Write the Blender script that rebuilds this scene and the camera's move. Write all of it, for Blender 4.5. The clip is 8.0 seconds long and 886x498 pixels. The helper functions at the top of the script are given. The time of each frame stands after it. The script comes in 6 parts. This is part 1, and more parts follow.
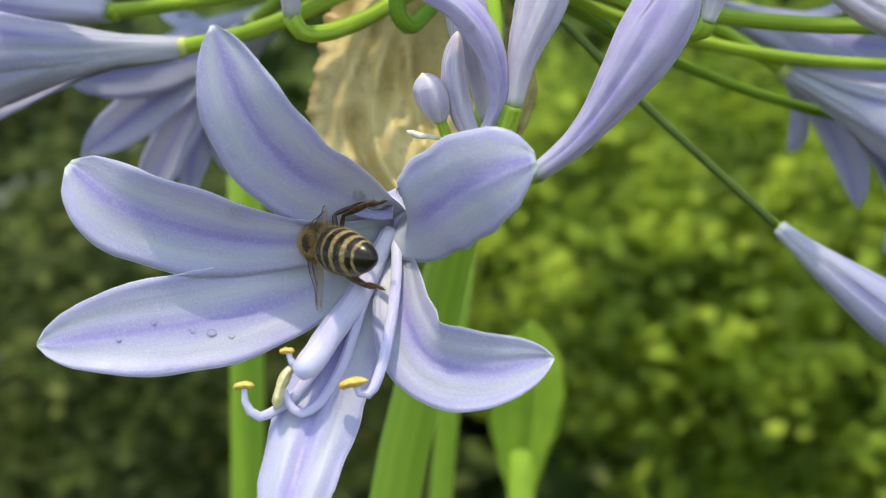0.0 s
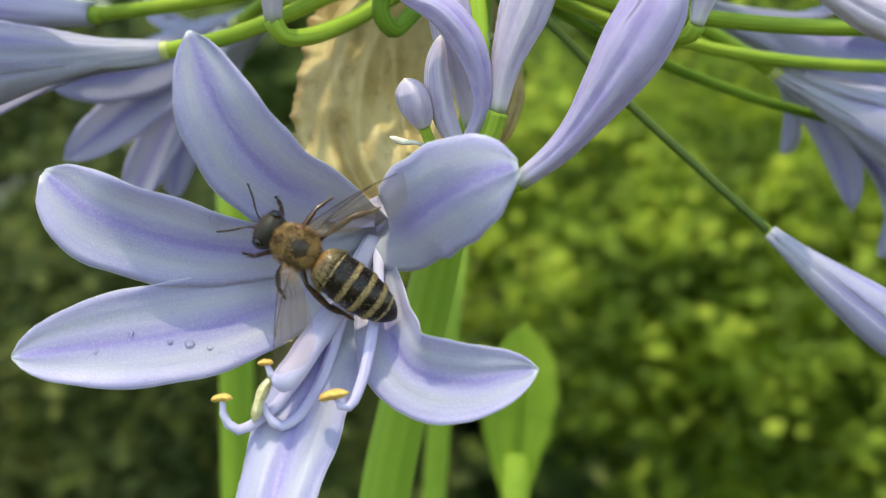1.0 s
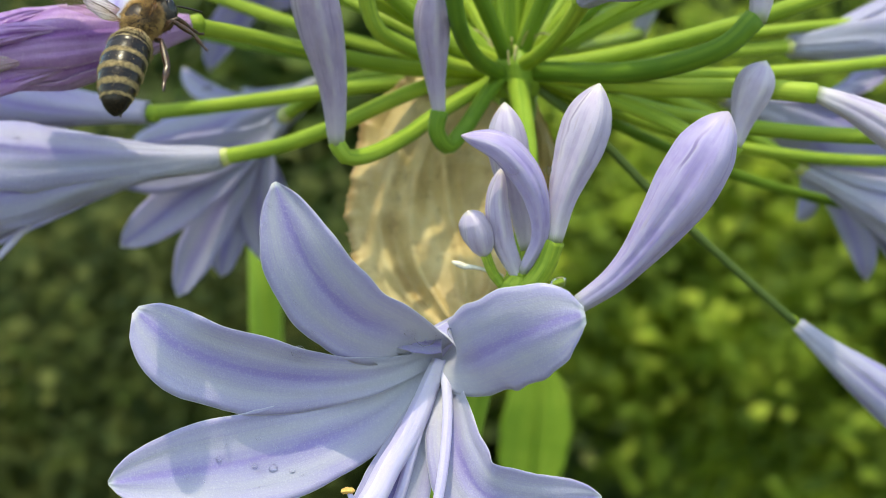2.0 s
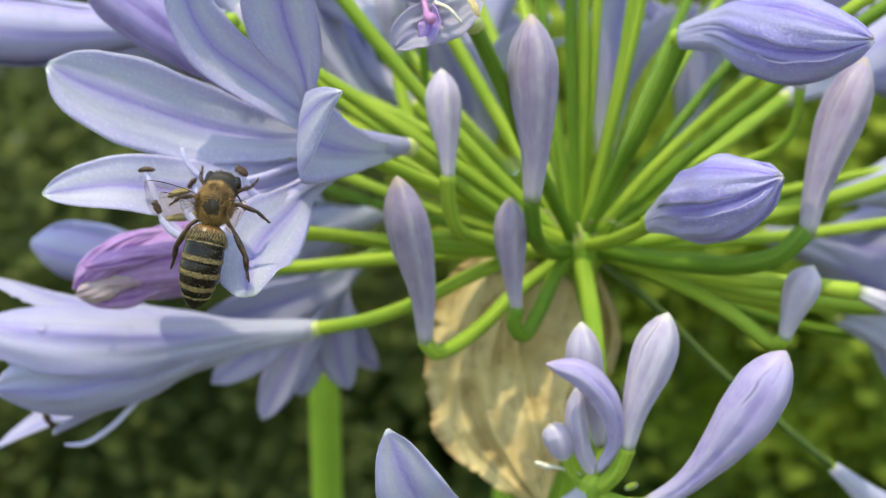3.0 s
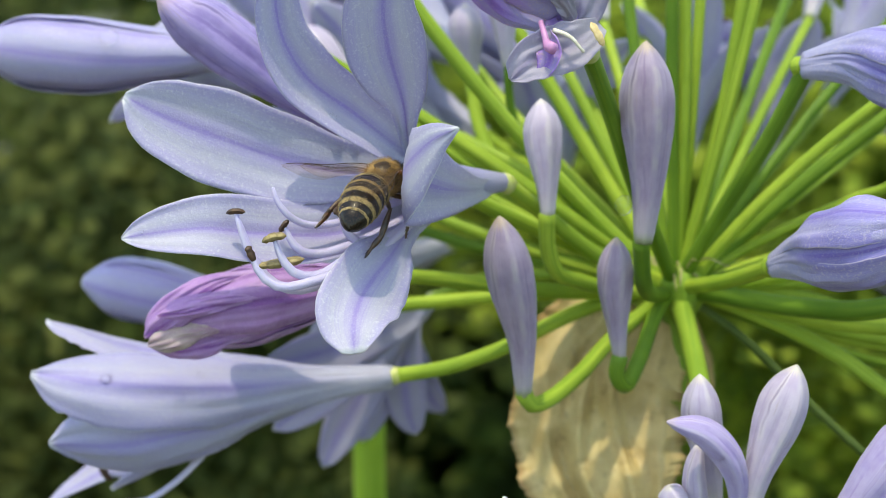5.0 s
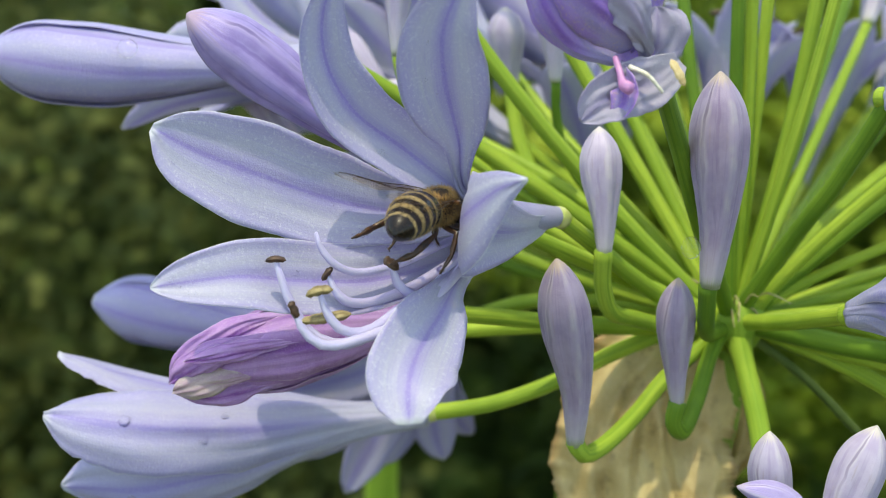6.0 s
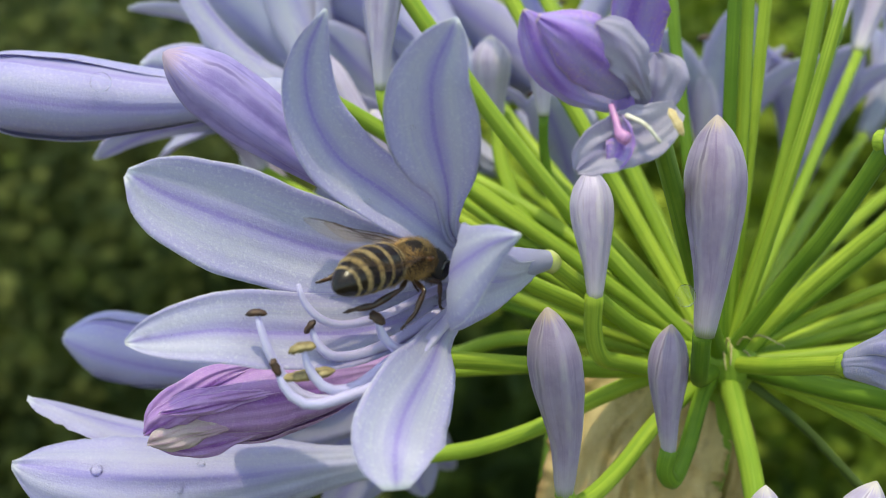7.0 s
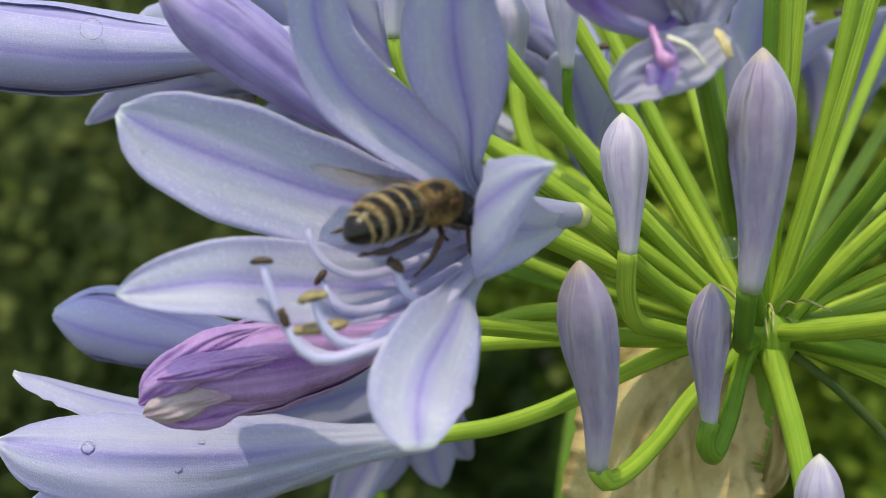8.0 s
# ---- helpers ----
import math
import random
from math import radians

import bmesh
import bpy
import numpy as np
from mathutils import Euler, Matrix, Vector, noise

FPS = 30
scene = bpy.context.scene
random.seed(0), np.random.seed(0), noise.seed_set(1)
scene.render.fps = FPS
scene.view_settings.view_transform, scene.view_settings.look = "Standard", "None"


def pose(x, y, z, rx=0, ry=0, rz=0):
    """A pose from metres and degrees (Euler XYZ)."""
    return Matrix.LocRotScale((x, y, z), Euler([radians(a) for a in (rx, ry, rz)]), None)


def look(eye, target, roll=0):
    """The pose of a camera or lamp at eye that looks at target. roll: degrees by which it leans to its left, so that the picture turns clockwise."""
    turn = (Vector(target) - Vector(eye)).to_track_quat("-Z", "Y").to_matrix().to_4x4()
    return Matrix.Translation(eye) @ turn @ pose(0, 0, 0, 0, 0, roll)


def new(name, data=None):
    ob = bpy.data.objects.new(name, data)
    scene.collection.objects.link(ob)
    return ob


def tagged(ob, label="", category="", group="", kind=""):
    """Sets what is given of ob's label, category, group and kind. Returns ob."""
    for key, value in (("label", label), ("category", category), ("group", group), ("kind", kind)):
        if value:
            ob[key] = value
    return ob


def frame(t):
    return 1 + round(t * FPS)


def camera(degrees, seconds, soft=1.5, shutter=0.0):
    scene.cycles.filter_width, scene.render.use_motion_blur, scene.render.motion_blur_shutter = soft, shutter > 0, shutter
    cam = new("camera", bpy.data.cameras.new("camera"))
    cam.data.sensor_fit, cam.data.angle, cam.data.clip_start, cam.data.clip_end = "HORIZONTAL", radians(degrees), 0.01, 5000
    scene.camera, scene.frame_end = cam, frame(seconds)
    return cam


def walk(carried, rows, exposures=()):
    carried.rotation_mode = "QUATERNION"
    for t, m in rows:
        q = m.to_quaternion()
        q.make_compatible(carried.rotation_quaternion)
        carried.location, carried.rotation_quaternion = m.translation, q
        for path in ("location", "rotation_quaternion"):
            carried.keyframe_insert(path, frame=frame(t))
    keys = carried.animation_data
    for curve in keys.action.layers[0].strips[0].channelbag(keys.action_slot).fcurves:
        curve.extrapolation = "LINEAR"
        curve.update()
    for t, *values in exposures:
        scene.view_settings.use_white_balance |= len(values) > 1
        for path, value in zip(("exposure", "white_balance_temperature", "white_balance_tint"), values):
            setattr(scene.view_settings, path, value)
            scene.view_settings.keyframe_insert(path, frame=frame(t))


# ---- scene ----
# Lengths of the plant are in millimetres from the centre of the flower head, which stands HUB above the ground.
HUB = Vector((0.0, 0.0, 0.85))
MM = 0.001


def at_mm(p):
    return HUB + Vector(p) * MM


cam = camera(36, 8.0, soft=0.8)
cam.data.dof.use_dof = True
cam.data.dof.focus_distance = 0.1165
cam.data.dof.aperture_fstop = 34.0
PATH = [
    (0, (-1.04, -146.30, -15.27), (-3.39, -27.07, -28.57), 0.44),
    (0.2, (-1.15, -145.33, -16.74), (-3.42, -26.03, -29.49), 0.39),
    (0.5, (-6.98, -144.64, -16.57), (-7.18, -25.31, -29.27), 0.67),
    (0.7, (-7.28, -144.48, -15.23), (-7.07, -25.20, -28.33), 0.80),
    (1, (0.29, -144.06, -14.61), (-2.02, -24.84, -28.11), 0.28),
    (1.2, (-0.84, -143.96, -12.13), (-3.25, -24.85, -26.50), 0.49),
    (2.3, (-13.88, -159.33, 11.79), (-12.25, -40.85, -7.13), 0.10),
    (2.5, (-18.33, -165.01, 22.32), (-15.30, -46.98, 0.89), 0.23),
    (2.7, (-16.51, -164.54, 30.12), (-15.49, -46.92, 6.36), 0.02),
    (3, (-16.28, -158.94, 34.99), (-16.17, -41.92, 8.43), -0.38),
    (3.2, (-27.14, -161.04, 29.19), (-23.13, -43.28, 6.42), 0.42),
    (3.5, (-33.48, -157.41, 34.66), (-27.18, -40.29, 9.31), 0.50),
    (3.7, (-25.12, -146.92, 43.45), (-24.17, -31.01, 12.39), 0.10),
    (4, (-20.30, -142.70, 43.16), (-21.90, -26.83, 11.99), -0.23),
    (4.2, (-25.31, -148.83, 37.88), (-25.34, -31.90, 10.92), -0.00),
    (5.3, (-28.54, -145.47, 35.99), (-26.50, -28.29, 10.21), -0.19),
    (5.5, (-27.62, -142.44, 35.89), (-26.81, -25.24, 10.13), -0.03),
    (5.8, (-32.79, -133.93, 43.08), (-30.37, -18.00, 12.20), 0.34),
    (6, (-34.93, -134.99, 42.78), (-30.95, -19.10, 11.88), 0.75),
    (6.2, (-30.42, -140.56, 34.78), (-26.77, -23.45, 8.85), 0.06),
    (6.5, (-32.46, -141.16, 34.14), (-28.87, -23.87, 9.07), 0.34),
    (6.7, (-40.39, -135.07, 41.94), (-34.13, -18.81, 12.89), 1.60),
    (7, (-36.16, -129.52, 46.24), (-29.60, -13.92, 14.71), 1.26),
    (7.2, (-26.31, -126.10, 46.00), (-23.56, -10.40, 14.28), 0.13),
    (7.5, (-27.69, -118.65, 46.59), (-26.28, -3.44, 13.04), 0.24),
    (7.7, (-41.76, -118.93, 44.79), (-33.24, -3.83, 11.91), 1.59),
    (8, (-37.28, -121.60, 37.58), (-30.75, -5.35, 8.52), 0.77),
]
walk(cam, [(t, look(at_mm(eye), at_mm(target), roll)) for t, eye, target, roll in PATH], exposures=[(0, 1.49, 8200, -2.0), (4.2, 1.36, 8200, -2.0), (6.5, 1.24, 8200, -2.0), (8, 1.12, 8200, -2.0)])

# ---- light: a high sun over the camera's shoulder and a clear sky ----
SUN = Vector((-0.11, -0.19, 0.975)).normalized()
world = bpy.data.worlds.new("sky")
scene.world = world
world.use_nodes = True
sky = world.node_tree.nodes.new("ShaderNodeTexSky")
sky.sky_type, sky.sun_disc = "NISHITA", False
sky.sun_elevation = math.asin(SUN.z)
sky.sun_rotation = math.atan2(SUN.x, SUN.y)
world.node_tree.links.new(sky.outputs[0], world.node_tree.nodes["Background"].inputs[0])
world.node_tree.nodes["Background"].inputs[1].default_value = 0.175
sun = new("sun", bpy.data.lights.new("sun", "SUN"))
sun.data.energy, sun.data.angle, sun.data.color = 1.28, radians(0.5), (1.0, 0.96, 0.88)
sun.matrix_world = look(HUB + SUN * 3, HUB)


# ---- materials ----
class Nodes:
    """A small builder of node materials."""

    def __init__(self, name):
        self.mat = bpy.data.materials.new(name)
        self.mat.use_nodes = True
        self.tree = self.mat.node_tree
        self.tree.nodes.clear()
        self.out = self.tree.nodes.new("ShaderNodeOutputMaterial")

    def put(self, socket, value):
        if isinstance(value, bpy.types.NodeSocket):
            self.tree.links.new(value, socket)
        elif isinstance(value, (tuple, list)):
            socket.default_value = (*value, 1.0) if len(value) == 3 and socket.type == "RGBA" else value
        else:
            socket.default_value = value

    def node(self, kind, settings=None, **inputs):
        n = self.tree.nodes.new("ShaderNode" + kind)
        for key, value in (settings or {}).items():
            if key == "operation":
                n.operation = value
            elif key == "blend_type":
                n.blend_type = value
            elif key == "data_type":
                n.data_type = value
            elif key == "interpolation_type":
                n.interpolation_type = value
        for key, value in inputs.items():
            self.put(n.inputs[int(key[1:]) if key[0] == "i" and key[1:].isdigit() else key.replace("_", " ")], value)
        return n

    def math(self, operation, a, b=0.0, c=0.0):
        return self.node("Math", {"operation": operation}, i0=a, i1=b, i2=c).outputs[0]

    def ramp(self, value, lo, hi, to_lo=0.0, to_hi=1.0):
        n = self.node("MapRange", {"interpolation_type": "SMOOTHSTEP"}, i0=value, i1=lo, i2=hi, i3=to_lo, i4=to_hi)
        return n.outputs[0]

    def mix(self, f, a, b):
        n = self.tree.nodes.new("ShaderNodeMix")
        n.data_type = "RGBA"
        self.put(n.inputs[0], f), self.put(n.inputs[6], a), self.put(n.inputs[7], b)
        return n.outputs[2]

    def noise(self, vector, scale, detail=3.0, rough=0.55):
        return self.node("TexNoise", Vector=vector, Scale=scale, Detail=detail, Roughness=rough).outputs[0]

    def uv(self):
        sep = self.node("SeparateXYZ", i0=self.node("TexCoord").outputs["UV"])
        return sep.outputs[0], sep.outputs[1]

    def place(self):
        return self.node("TexCoord").outputs["Object"]

    def join(self, x, y, z=0.0):
        return self.node("CombineXYZ", i0=x, i1=y, i2=z).outputs[0]

    def bump(self, height, strength, distance=0.0001):
        return self.node("Bump", Height=height, Strength=strength, Distance=distance).outputs[0]

    def done(self, shader):
        self.tree.links.new(shader, self.out.inputs[0])
        return self.mat

    def leafy(self, colour, through_colour, share, rough, normal=None, sheen=0.0, gloss=0.4):
        """A thin surface that lets some light through."""
        p = self.node("BsdfPrincipled", Base_Color=colour, Roughness=rough)
        p.inputs["Specular IOR Level"].default_value = gloss
        if sheen:
            p.inputs["Sheen Weight"].default_value = sheen
        t = self.node("BsdfTranslucent", Color=through_colour)
        if normal is not None:
            self.put(p.inputs["Normal"], normal)
        return self.node("MixShader", i0=share, i1=p.outputs[0], i2=t.outputs[0]).outputs[0]


def petal_material(name, pale, stripe, foot, tip, share=0.35, stripe_width=0.10, rough=0.42, wander=0.10, sparkle=0.5, relief=0.5):
    """Tepal: pale lilac blade, a violet middle stripe with a soft halo, silvery flanks, fine veins, glints painted as
    pale specks towards the margins, whitish foot and tip.
    """
    n = Nodes(name)
    u, v = n.uv()
    off = n.math("ABSOLUTE", n.math("SUBTRACT", u, 0.5))
    each = n.math("MULTIPLY", n.noise(n.place(), 60.0, 1.0), 9.0)
    drift = n.noise(n.join(n.math("MULTIPLY", u, 3.0), n.math("MULTIPLY", v, 4.0), each), 1.0)
    wide = n.math("ADD", off, n.math("MULTIPLY", n.math("SUBTRACT", drift, 0.5), wander))
    core = n.ramp(wide, stripe_width * 0.15, stripe_width * 0.75, 1.0, 0.0)
    halo = n.ramp(wide, stripe_width * 0.3, stripe_width * 2.2, 0.42, 0.0)
    veins = n.noise(n.join(n.math("MULTIPLY", u, 62.0), n.math("MULTIPLY", v, 1.8), each), 1.0, 4.0)
    band = n.noise(n.join(n.math("MULTIPLY", u, 9.0), n.math("MULTIPLY", v, 1.3), each), 1.0, 2.0)
    grain = n.noise(n.place(), 7200.0, 2.0)
    speck = n.noise(n.place(), 3300.0, 2.0, 0.7)
    blotch = n.noise(n.place(), 330.0, 3.0)
    c = n.mix(n.ramp(blotch, 0.3, 0.75, 0.0, 0.28), pale, stripe)
    silver = n.ramp(n.math("ABSOLUTE", n.math("SUBTRACT", wide, 0.24)), 0.02, 0.17, 0.62, 0.0)
    c = n.mix(n.math("MULTIPLY", silver, n.ramp(blotch, 0.25, 0.65, 0.45, 1.0)), c, foot)
    c = n.mix(n.ramp(band, 0.50, 0.70, 0.0, 0.26), c, foot)
    c = n.mix(n.ramp(band, 0.30, 0.48, 0.10, 0.0), c, stripe)
    c = n.mix(n.ramp(off, 0.36, 0.48, 0.0, 0.22), c, stripe)
    c = n.mix(n.ramp(veins, 0.48, 0.66, 0.0, 0.22), c, stripe)
    c = n.mix(n.ramp(veins, 0.28, 0.44, 0.28, 0.0), c, foot)
    c = n.mix(n.math("MULTIPLY", n.math("MAXIMUM", core, halo), n.ramp(v, 0.02, 0.5, 0.45, 0.95)), c, stripe)
    c = n.mix(n.ramp(v, 0.08, 0.46, 0.8, 0.0), c, foot)
    c = n.mix(n.ramp(v, 0.972, 1.0, 0.0, 0.8), c, tip)
    c = n.mix(n.ramp(off, 0.484, 0.5, 0.0, 0.6), c, tip)
    # Glints off the petal's grain, painted as near-white specks, denser near the edges.
    glint = n.math("MULTIPLY", n.ramp(speck, 0.52, 0.70, 0.0, 1.0), n.ramp(n.math("ADD", off, n.math("MULTIPLY", blotch, 0.3)), 0.20, 0.55, 0.12, sparkle))
    c = n.mix(glint, c, tip)
    c = n.mix(n.ramp(grain, 0.5, 0.75, 0.0, 0.2), c, tip)
    height = n.math("ADD", n.math("ADD", n.math("MULTIPLY", veins, 0.30), n.math("MULTIPLY", grain, 0.7)), n.math("MULTIPLY", speck, 0.9))
    gloss = n.ramp(n.noise(n.place(), 700.0, 3.0), 0.35, 0.7, rough - 0.14, rough + 0.10)
    return n.done(n.leafy(c, c, share, gloss, n.bump(height, relief, 0.00014), 0.15))


def bud_material(name, body, dark, pale, tip):
    """Closed bud: lilac with pale ridges along the tepals, darker seams, greyish foot, cream tip."""
    n = Nodes(name)
    u, v = n.uv()
    bent = n.math("ADD", u, n.math("MULTIPLY", n.math("SUBTRACT", n.noise(n.place(), 260.0, 2.0), 0.5), 0.09))
    ridge = n.math("COSINE", n.math("MULTIPLY", bent, 2 * math.pi * 6))
    veins = n.noise(n.join(n.math("MULTIPLY", u, 60.0), n.math("MULTIPLY", v, 2.0)), 1.0, 4.0)
    blotch = n.noise(n.place(), 420.0)
    grain = n.noise(n.place(), 6000.0, 2.0)
    c = n.mix(n.ramp(blotch, 0.3, 0.7, 0.0, 0.6), body, dark)
    c = n.mix(n.math("MULTIPLY", n.ramp(ridge, 0.2, 1.0, 0.0, 0.5), n.ramp(blotch, 0.35, 0.65)), c, pale)
    c = n.mix(n.math("MULTIPLY", n.ramp(ridge, -1.0, -0.84, 0.65, 0.0), n.ramp(n.noise(n.place(), 300.0, 2.0), 0.40, 0.62)), c, dark)
    c = n.mix(n.ramp(veins, 0.5, 0.75, 0.0, 0.4), c, dark)
    seam = n.math("MULTIPLY", n.ramp(n.math("COSINE", n.math("MULTIPLY", bent, 2 * math.pi * 3)), -1.0, -0.965, 0.7, 0.0), n.math("MULTIPLY", n.ramp(v, 0.35, 0.8, 0.1, 1.0), n.ramp(n.noise(n.place(), 210.0, 2.0), 0.38, 0.62, 0.15, 1.0)))
    c = n.mix(seam, c, (dark[0] * 0.55, dark[1] * 0.5, dark[2] * 0.55))
    c = n.mix(n.ramp(v, 0.0, 0.28, 0.6, 0.0), c, pale)
    c = n.mix(n.ramp(n.math("ADD", v, n.math("MULTIPLY", n.math("SUBTRACT", veins, 0.5), 0.08)), 0.0, 0.07, 0.75, 0.0), c, (0.22, 0.28, 0.07))
    streak = n.noise(n.join(n.math("MULTIPLY", u, 34.0), n.math("MULTIPLY", v, 5.0), 3.0), 1.0, 3.0)
    c = n.mix(n.ramp(streak, 0.58, 0.74, 0.0, 0.3), c, (0.34, 0.26, 0.24))
    c = n.mix(n.ramp(n.math("ADD", v, n.math("MULTIPLY", n.math("SUBTRACT", streak, 0.5), 0.10)), 0.935, 0.99, 0.0, 0.9), c, tip)
    height = n.math("ADD", n.math("MULTIPLY", veins, 0.6), n.math("MULTIPLY", grain, 0.4))
    return n.done(n.leafy(c, c, 0.12, 0.42, n.bump(height, 0.5, 0.00012), 0.1))


def stalk_material(name, light, dark):
    """Green stalk with fine ribs along it, darker stretches, and a tone of its own for each stalk."""
    n = Nodes(name)
    u, v = n.uv()
    each = n.node("ObjectInfo").outputs["Random"]
    a = n.noise(n.join(n.math("MULTIPLY", u, 18.0), n.math("MULTIPLY", v, 1.5), n.math("MULTIPLY", each, 9.0)), 1.0)
    b = n.noise(n.place(), 240.0)
    long = n.noise(n.join(n.math("MULTIPLY", each, 30.0), n.math("MULTIPLY", v, 3.0)), 1.0, 2.0)
    c = n.mix(n.ramp(a, 0.3, 0.75, 0.0, 1.0), light, dark)
    c = n.mix(n.ramp(b, 0.45, 0.8, 0.0, 0.6), c, dark)
    c = n.mix(n.ramp(long, 0.42, 0.66, 0.0, 0.7), c, dark)
    c = n.mix(n.ramp(each, 0.5, 1.0, 0.0, 0.45), c, dark)
    return n.done(n.leafy(c, c, 0.15, 0.42, n.bump(a, 0.4, 0.00015), gloss=0.14))


def plain_material(name, a, b, scale, rough=0.5, bump=0.3, metal=0.0):
    n = Nodes(name)
    k = n.noise(n.place(), scale, 4.0)
    p = n.node("BsdfPrincipled", Base_Color=n.mix(n.ramp(k, 0.3, 0.7), a, b), Roughness=rough, Metallic=metal)
    n.put(p.inputs["Normal"], n.bump(k, bump, 0.0001))
    return n.done(p.outputs[0])


PETAL = petal_material("petal_lilac", (0.515, 0.501, 0.686), (0.350, 0.291, 0.646), (0.574, 0.585, 0.657), (0.800, 0.818, 0.837), share=0.42, stripe_width=0.075, wander=0.05, sparkle=0.4, relief=0.4)
PETAL_SILVER = petal_material("petal_silver_lilac", (0.462, 0.446, 0.650), (0.331, 0.282, 0.617), (0.531, 0.540, 0.594), (0.781, 0.799, 0.790), stripe_width=0.12, wander=0.16, sparkle=0.10, relief=0.26)
PETAL_SOFT = petal_material("petal_far", (0.458, 0.441, 0.668), (0.331, 0.291, 0.636), (0.505, 0.504, 0.630), (0.725, 0.733, 0.780), sparkle=0.25)
PETAL_PALE = petal_material("petal_pale_lilac", (0.581, 0.573, 0.732), (0.478, 0.442, 0.703), (0.661, 0.675, 0.738), (0.818, 0.827, 0.846), sparkle=0.1)
PETAL_CLOSED = petal_material("petal_violet_blue", (0.36, 0.33, 0.70), (0.19, 0.14, 0.52), (0.44, 0.43, 0.64), (0.70, 0.62, 0.68), share=0.25)
PETAL_WILT = petal_material("petal_wilted_purple", (0.58, 0.33, 0.72), (0.30, 0.11, 0.46), (0.62, 0.40, 0.74), (0.78, 0.60, 0.78), share=0.4, stripe_width=0.14, rough=0.32, wander=0.3, sparkle=0.2)
PETAL_LILAC = petal_material("petal_lilac_deep", (0.466, 0.437, 0.714), (0.350, 0.291, 0.646), (0.487, 0.486, 0.648), (0.670, 0.639, 0.752))
PETAL_DEEP = petal_material("petal_deep_purple", (0.44, 0.27, 0.74), (0.26, 0.13, 0.54), (0.44, 0.42, 0.66), (0.66, 0.50, 0.46), share=0.25, stripe_width=0.2)
PETAL_WET = petal_material("petal_wet_cream", (0.66, 0.56, 0.52), (0.52, 0.36, 0.46), (0.56, 0.34, 0.52), (0.78, 0.74, 0.64), share=0.4, rough=0.25)
PETAL_RAG = petal_material("petal_limp_grey", (0.54, 0.50, 0.64), (0.44, 0.38, 0.58), (0.50, 0.48, 0.58), (0.64, 0.60, 0.68), share=0.5)
TUBE_LILAC = petal_material("flower_tube_lilac", (0.387, 0.373, 0.586), (0.304, 0.263, 0.532), (0.418, 0.414, 0.558), (0.558, 0.545, 0.677), sparkle=0.1)
BUD = bud_material("bud_lilac", (0.36, 0.295, 0.42), (0.22, 0.16, 0.28), (0.52, 0.48, 0.49), (0.46, 0.36, 0.29))
BUD_PALE = bud_material("bud_pale", (0.50, 0.44, 0.57), (0.36, 0.29, 0.46), (0.66, 0.63, 0.62), (0.60, 0.54, 0.50))
BUD_BLUE = bud_material("bud_blue_lilac", (0.43, 0.37, 0.60), (0.28, 0.21, 0.50), (0.58, 0.54, 0.64), (0.45, 0.37, 0.48))
BUD_VIOLET = bud_material("bud_violet", (0.36, 0.29, 0.58), (0.19, 0.13, 0.38), (0.46, 0.40, 0.60), (0.42, 0.30, 0.40))
GREEN = stalk_material("stalk_green", (0.44, 0.55, 0.07), (0.20, 0.32, 0.035))
GREEN_DARK = stalk_material("stalk_dark_green", (0.20, 0.32, 0.035), (0.09, 0.18, 0.02))
# Dim olive copy of the stalk green, with the drooping stalk's shade put in.
GREEN_SHADED = stalk_material("stalk_shaded", (0.15, 0.21, 0.05), (0.07, 0.11, 0.03))
SCAPE = stalk_material("scape_green", (0.32, 0.45, 0.06), (0.19, 0.32, 0.035))
FILAMENT = petal_material("filament_lilac", (0.64, 0.60, 0.84), (0.52, 0.46, 0.78), (0.78, 0.76, 0.88), (0.66, 0.62, 0.88), share=0.3)
ANTHER_BROWN = plain_material("anther_brown", (0.085, 0.042, 0.02), (0.03, 0.015, 0.01), 2600, 0.6)
ANTHER_OLIVE = plain_material("anther_olive", (0.34, 0.27, 0.12), (0.15, 0.11, 0.04), 1800, 0.6)
ANTHER_YELLOW = plain_material("anther_yellow", (0.72, 0.48, 0.12), (0.50, 0.27, 0.07), 2600, 0.7)
ANTHER_PALE = plain_material("anther_pale_green", (0.64, 0.62, 0.38), (0.46, 0.38, 0.18), 1800, 0.6)
ANTHER_CREAM = plain_material("anther_cream", (0.70, 0.56, 0.30), (0.52, 0.36, 0.16), 2600, 0.7)
STIGMA = plain_material("stigma_pink", (0.52, 0.22, 0.44), (0.38, 0.18, 0.40), 1500, 0.4)
DRY_THREAD = plain_material("thread_dry", (0.46, 0.40, 0.20), (0.28, 0.26, 0.10), 1500, 0.6)
WHITE_THREAD = plain_material("thread_white", (0.75, 0.72, 0.60), (0.55, 0.50, 0.38), 1500, 0.5)


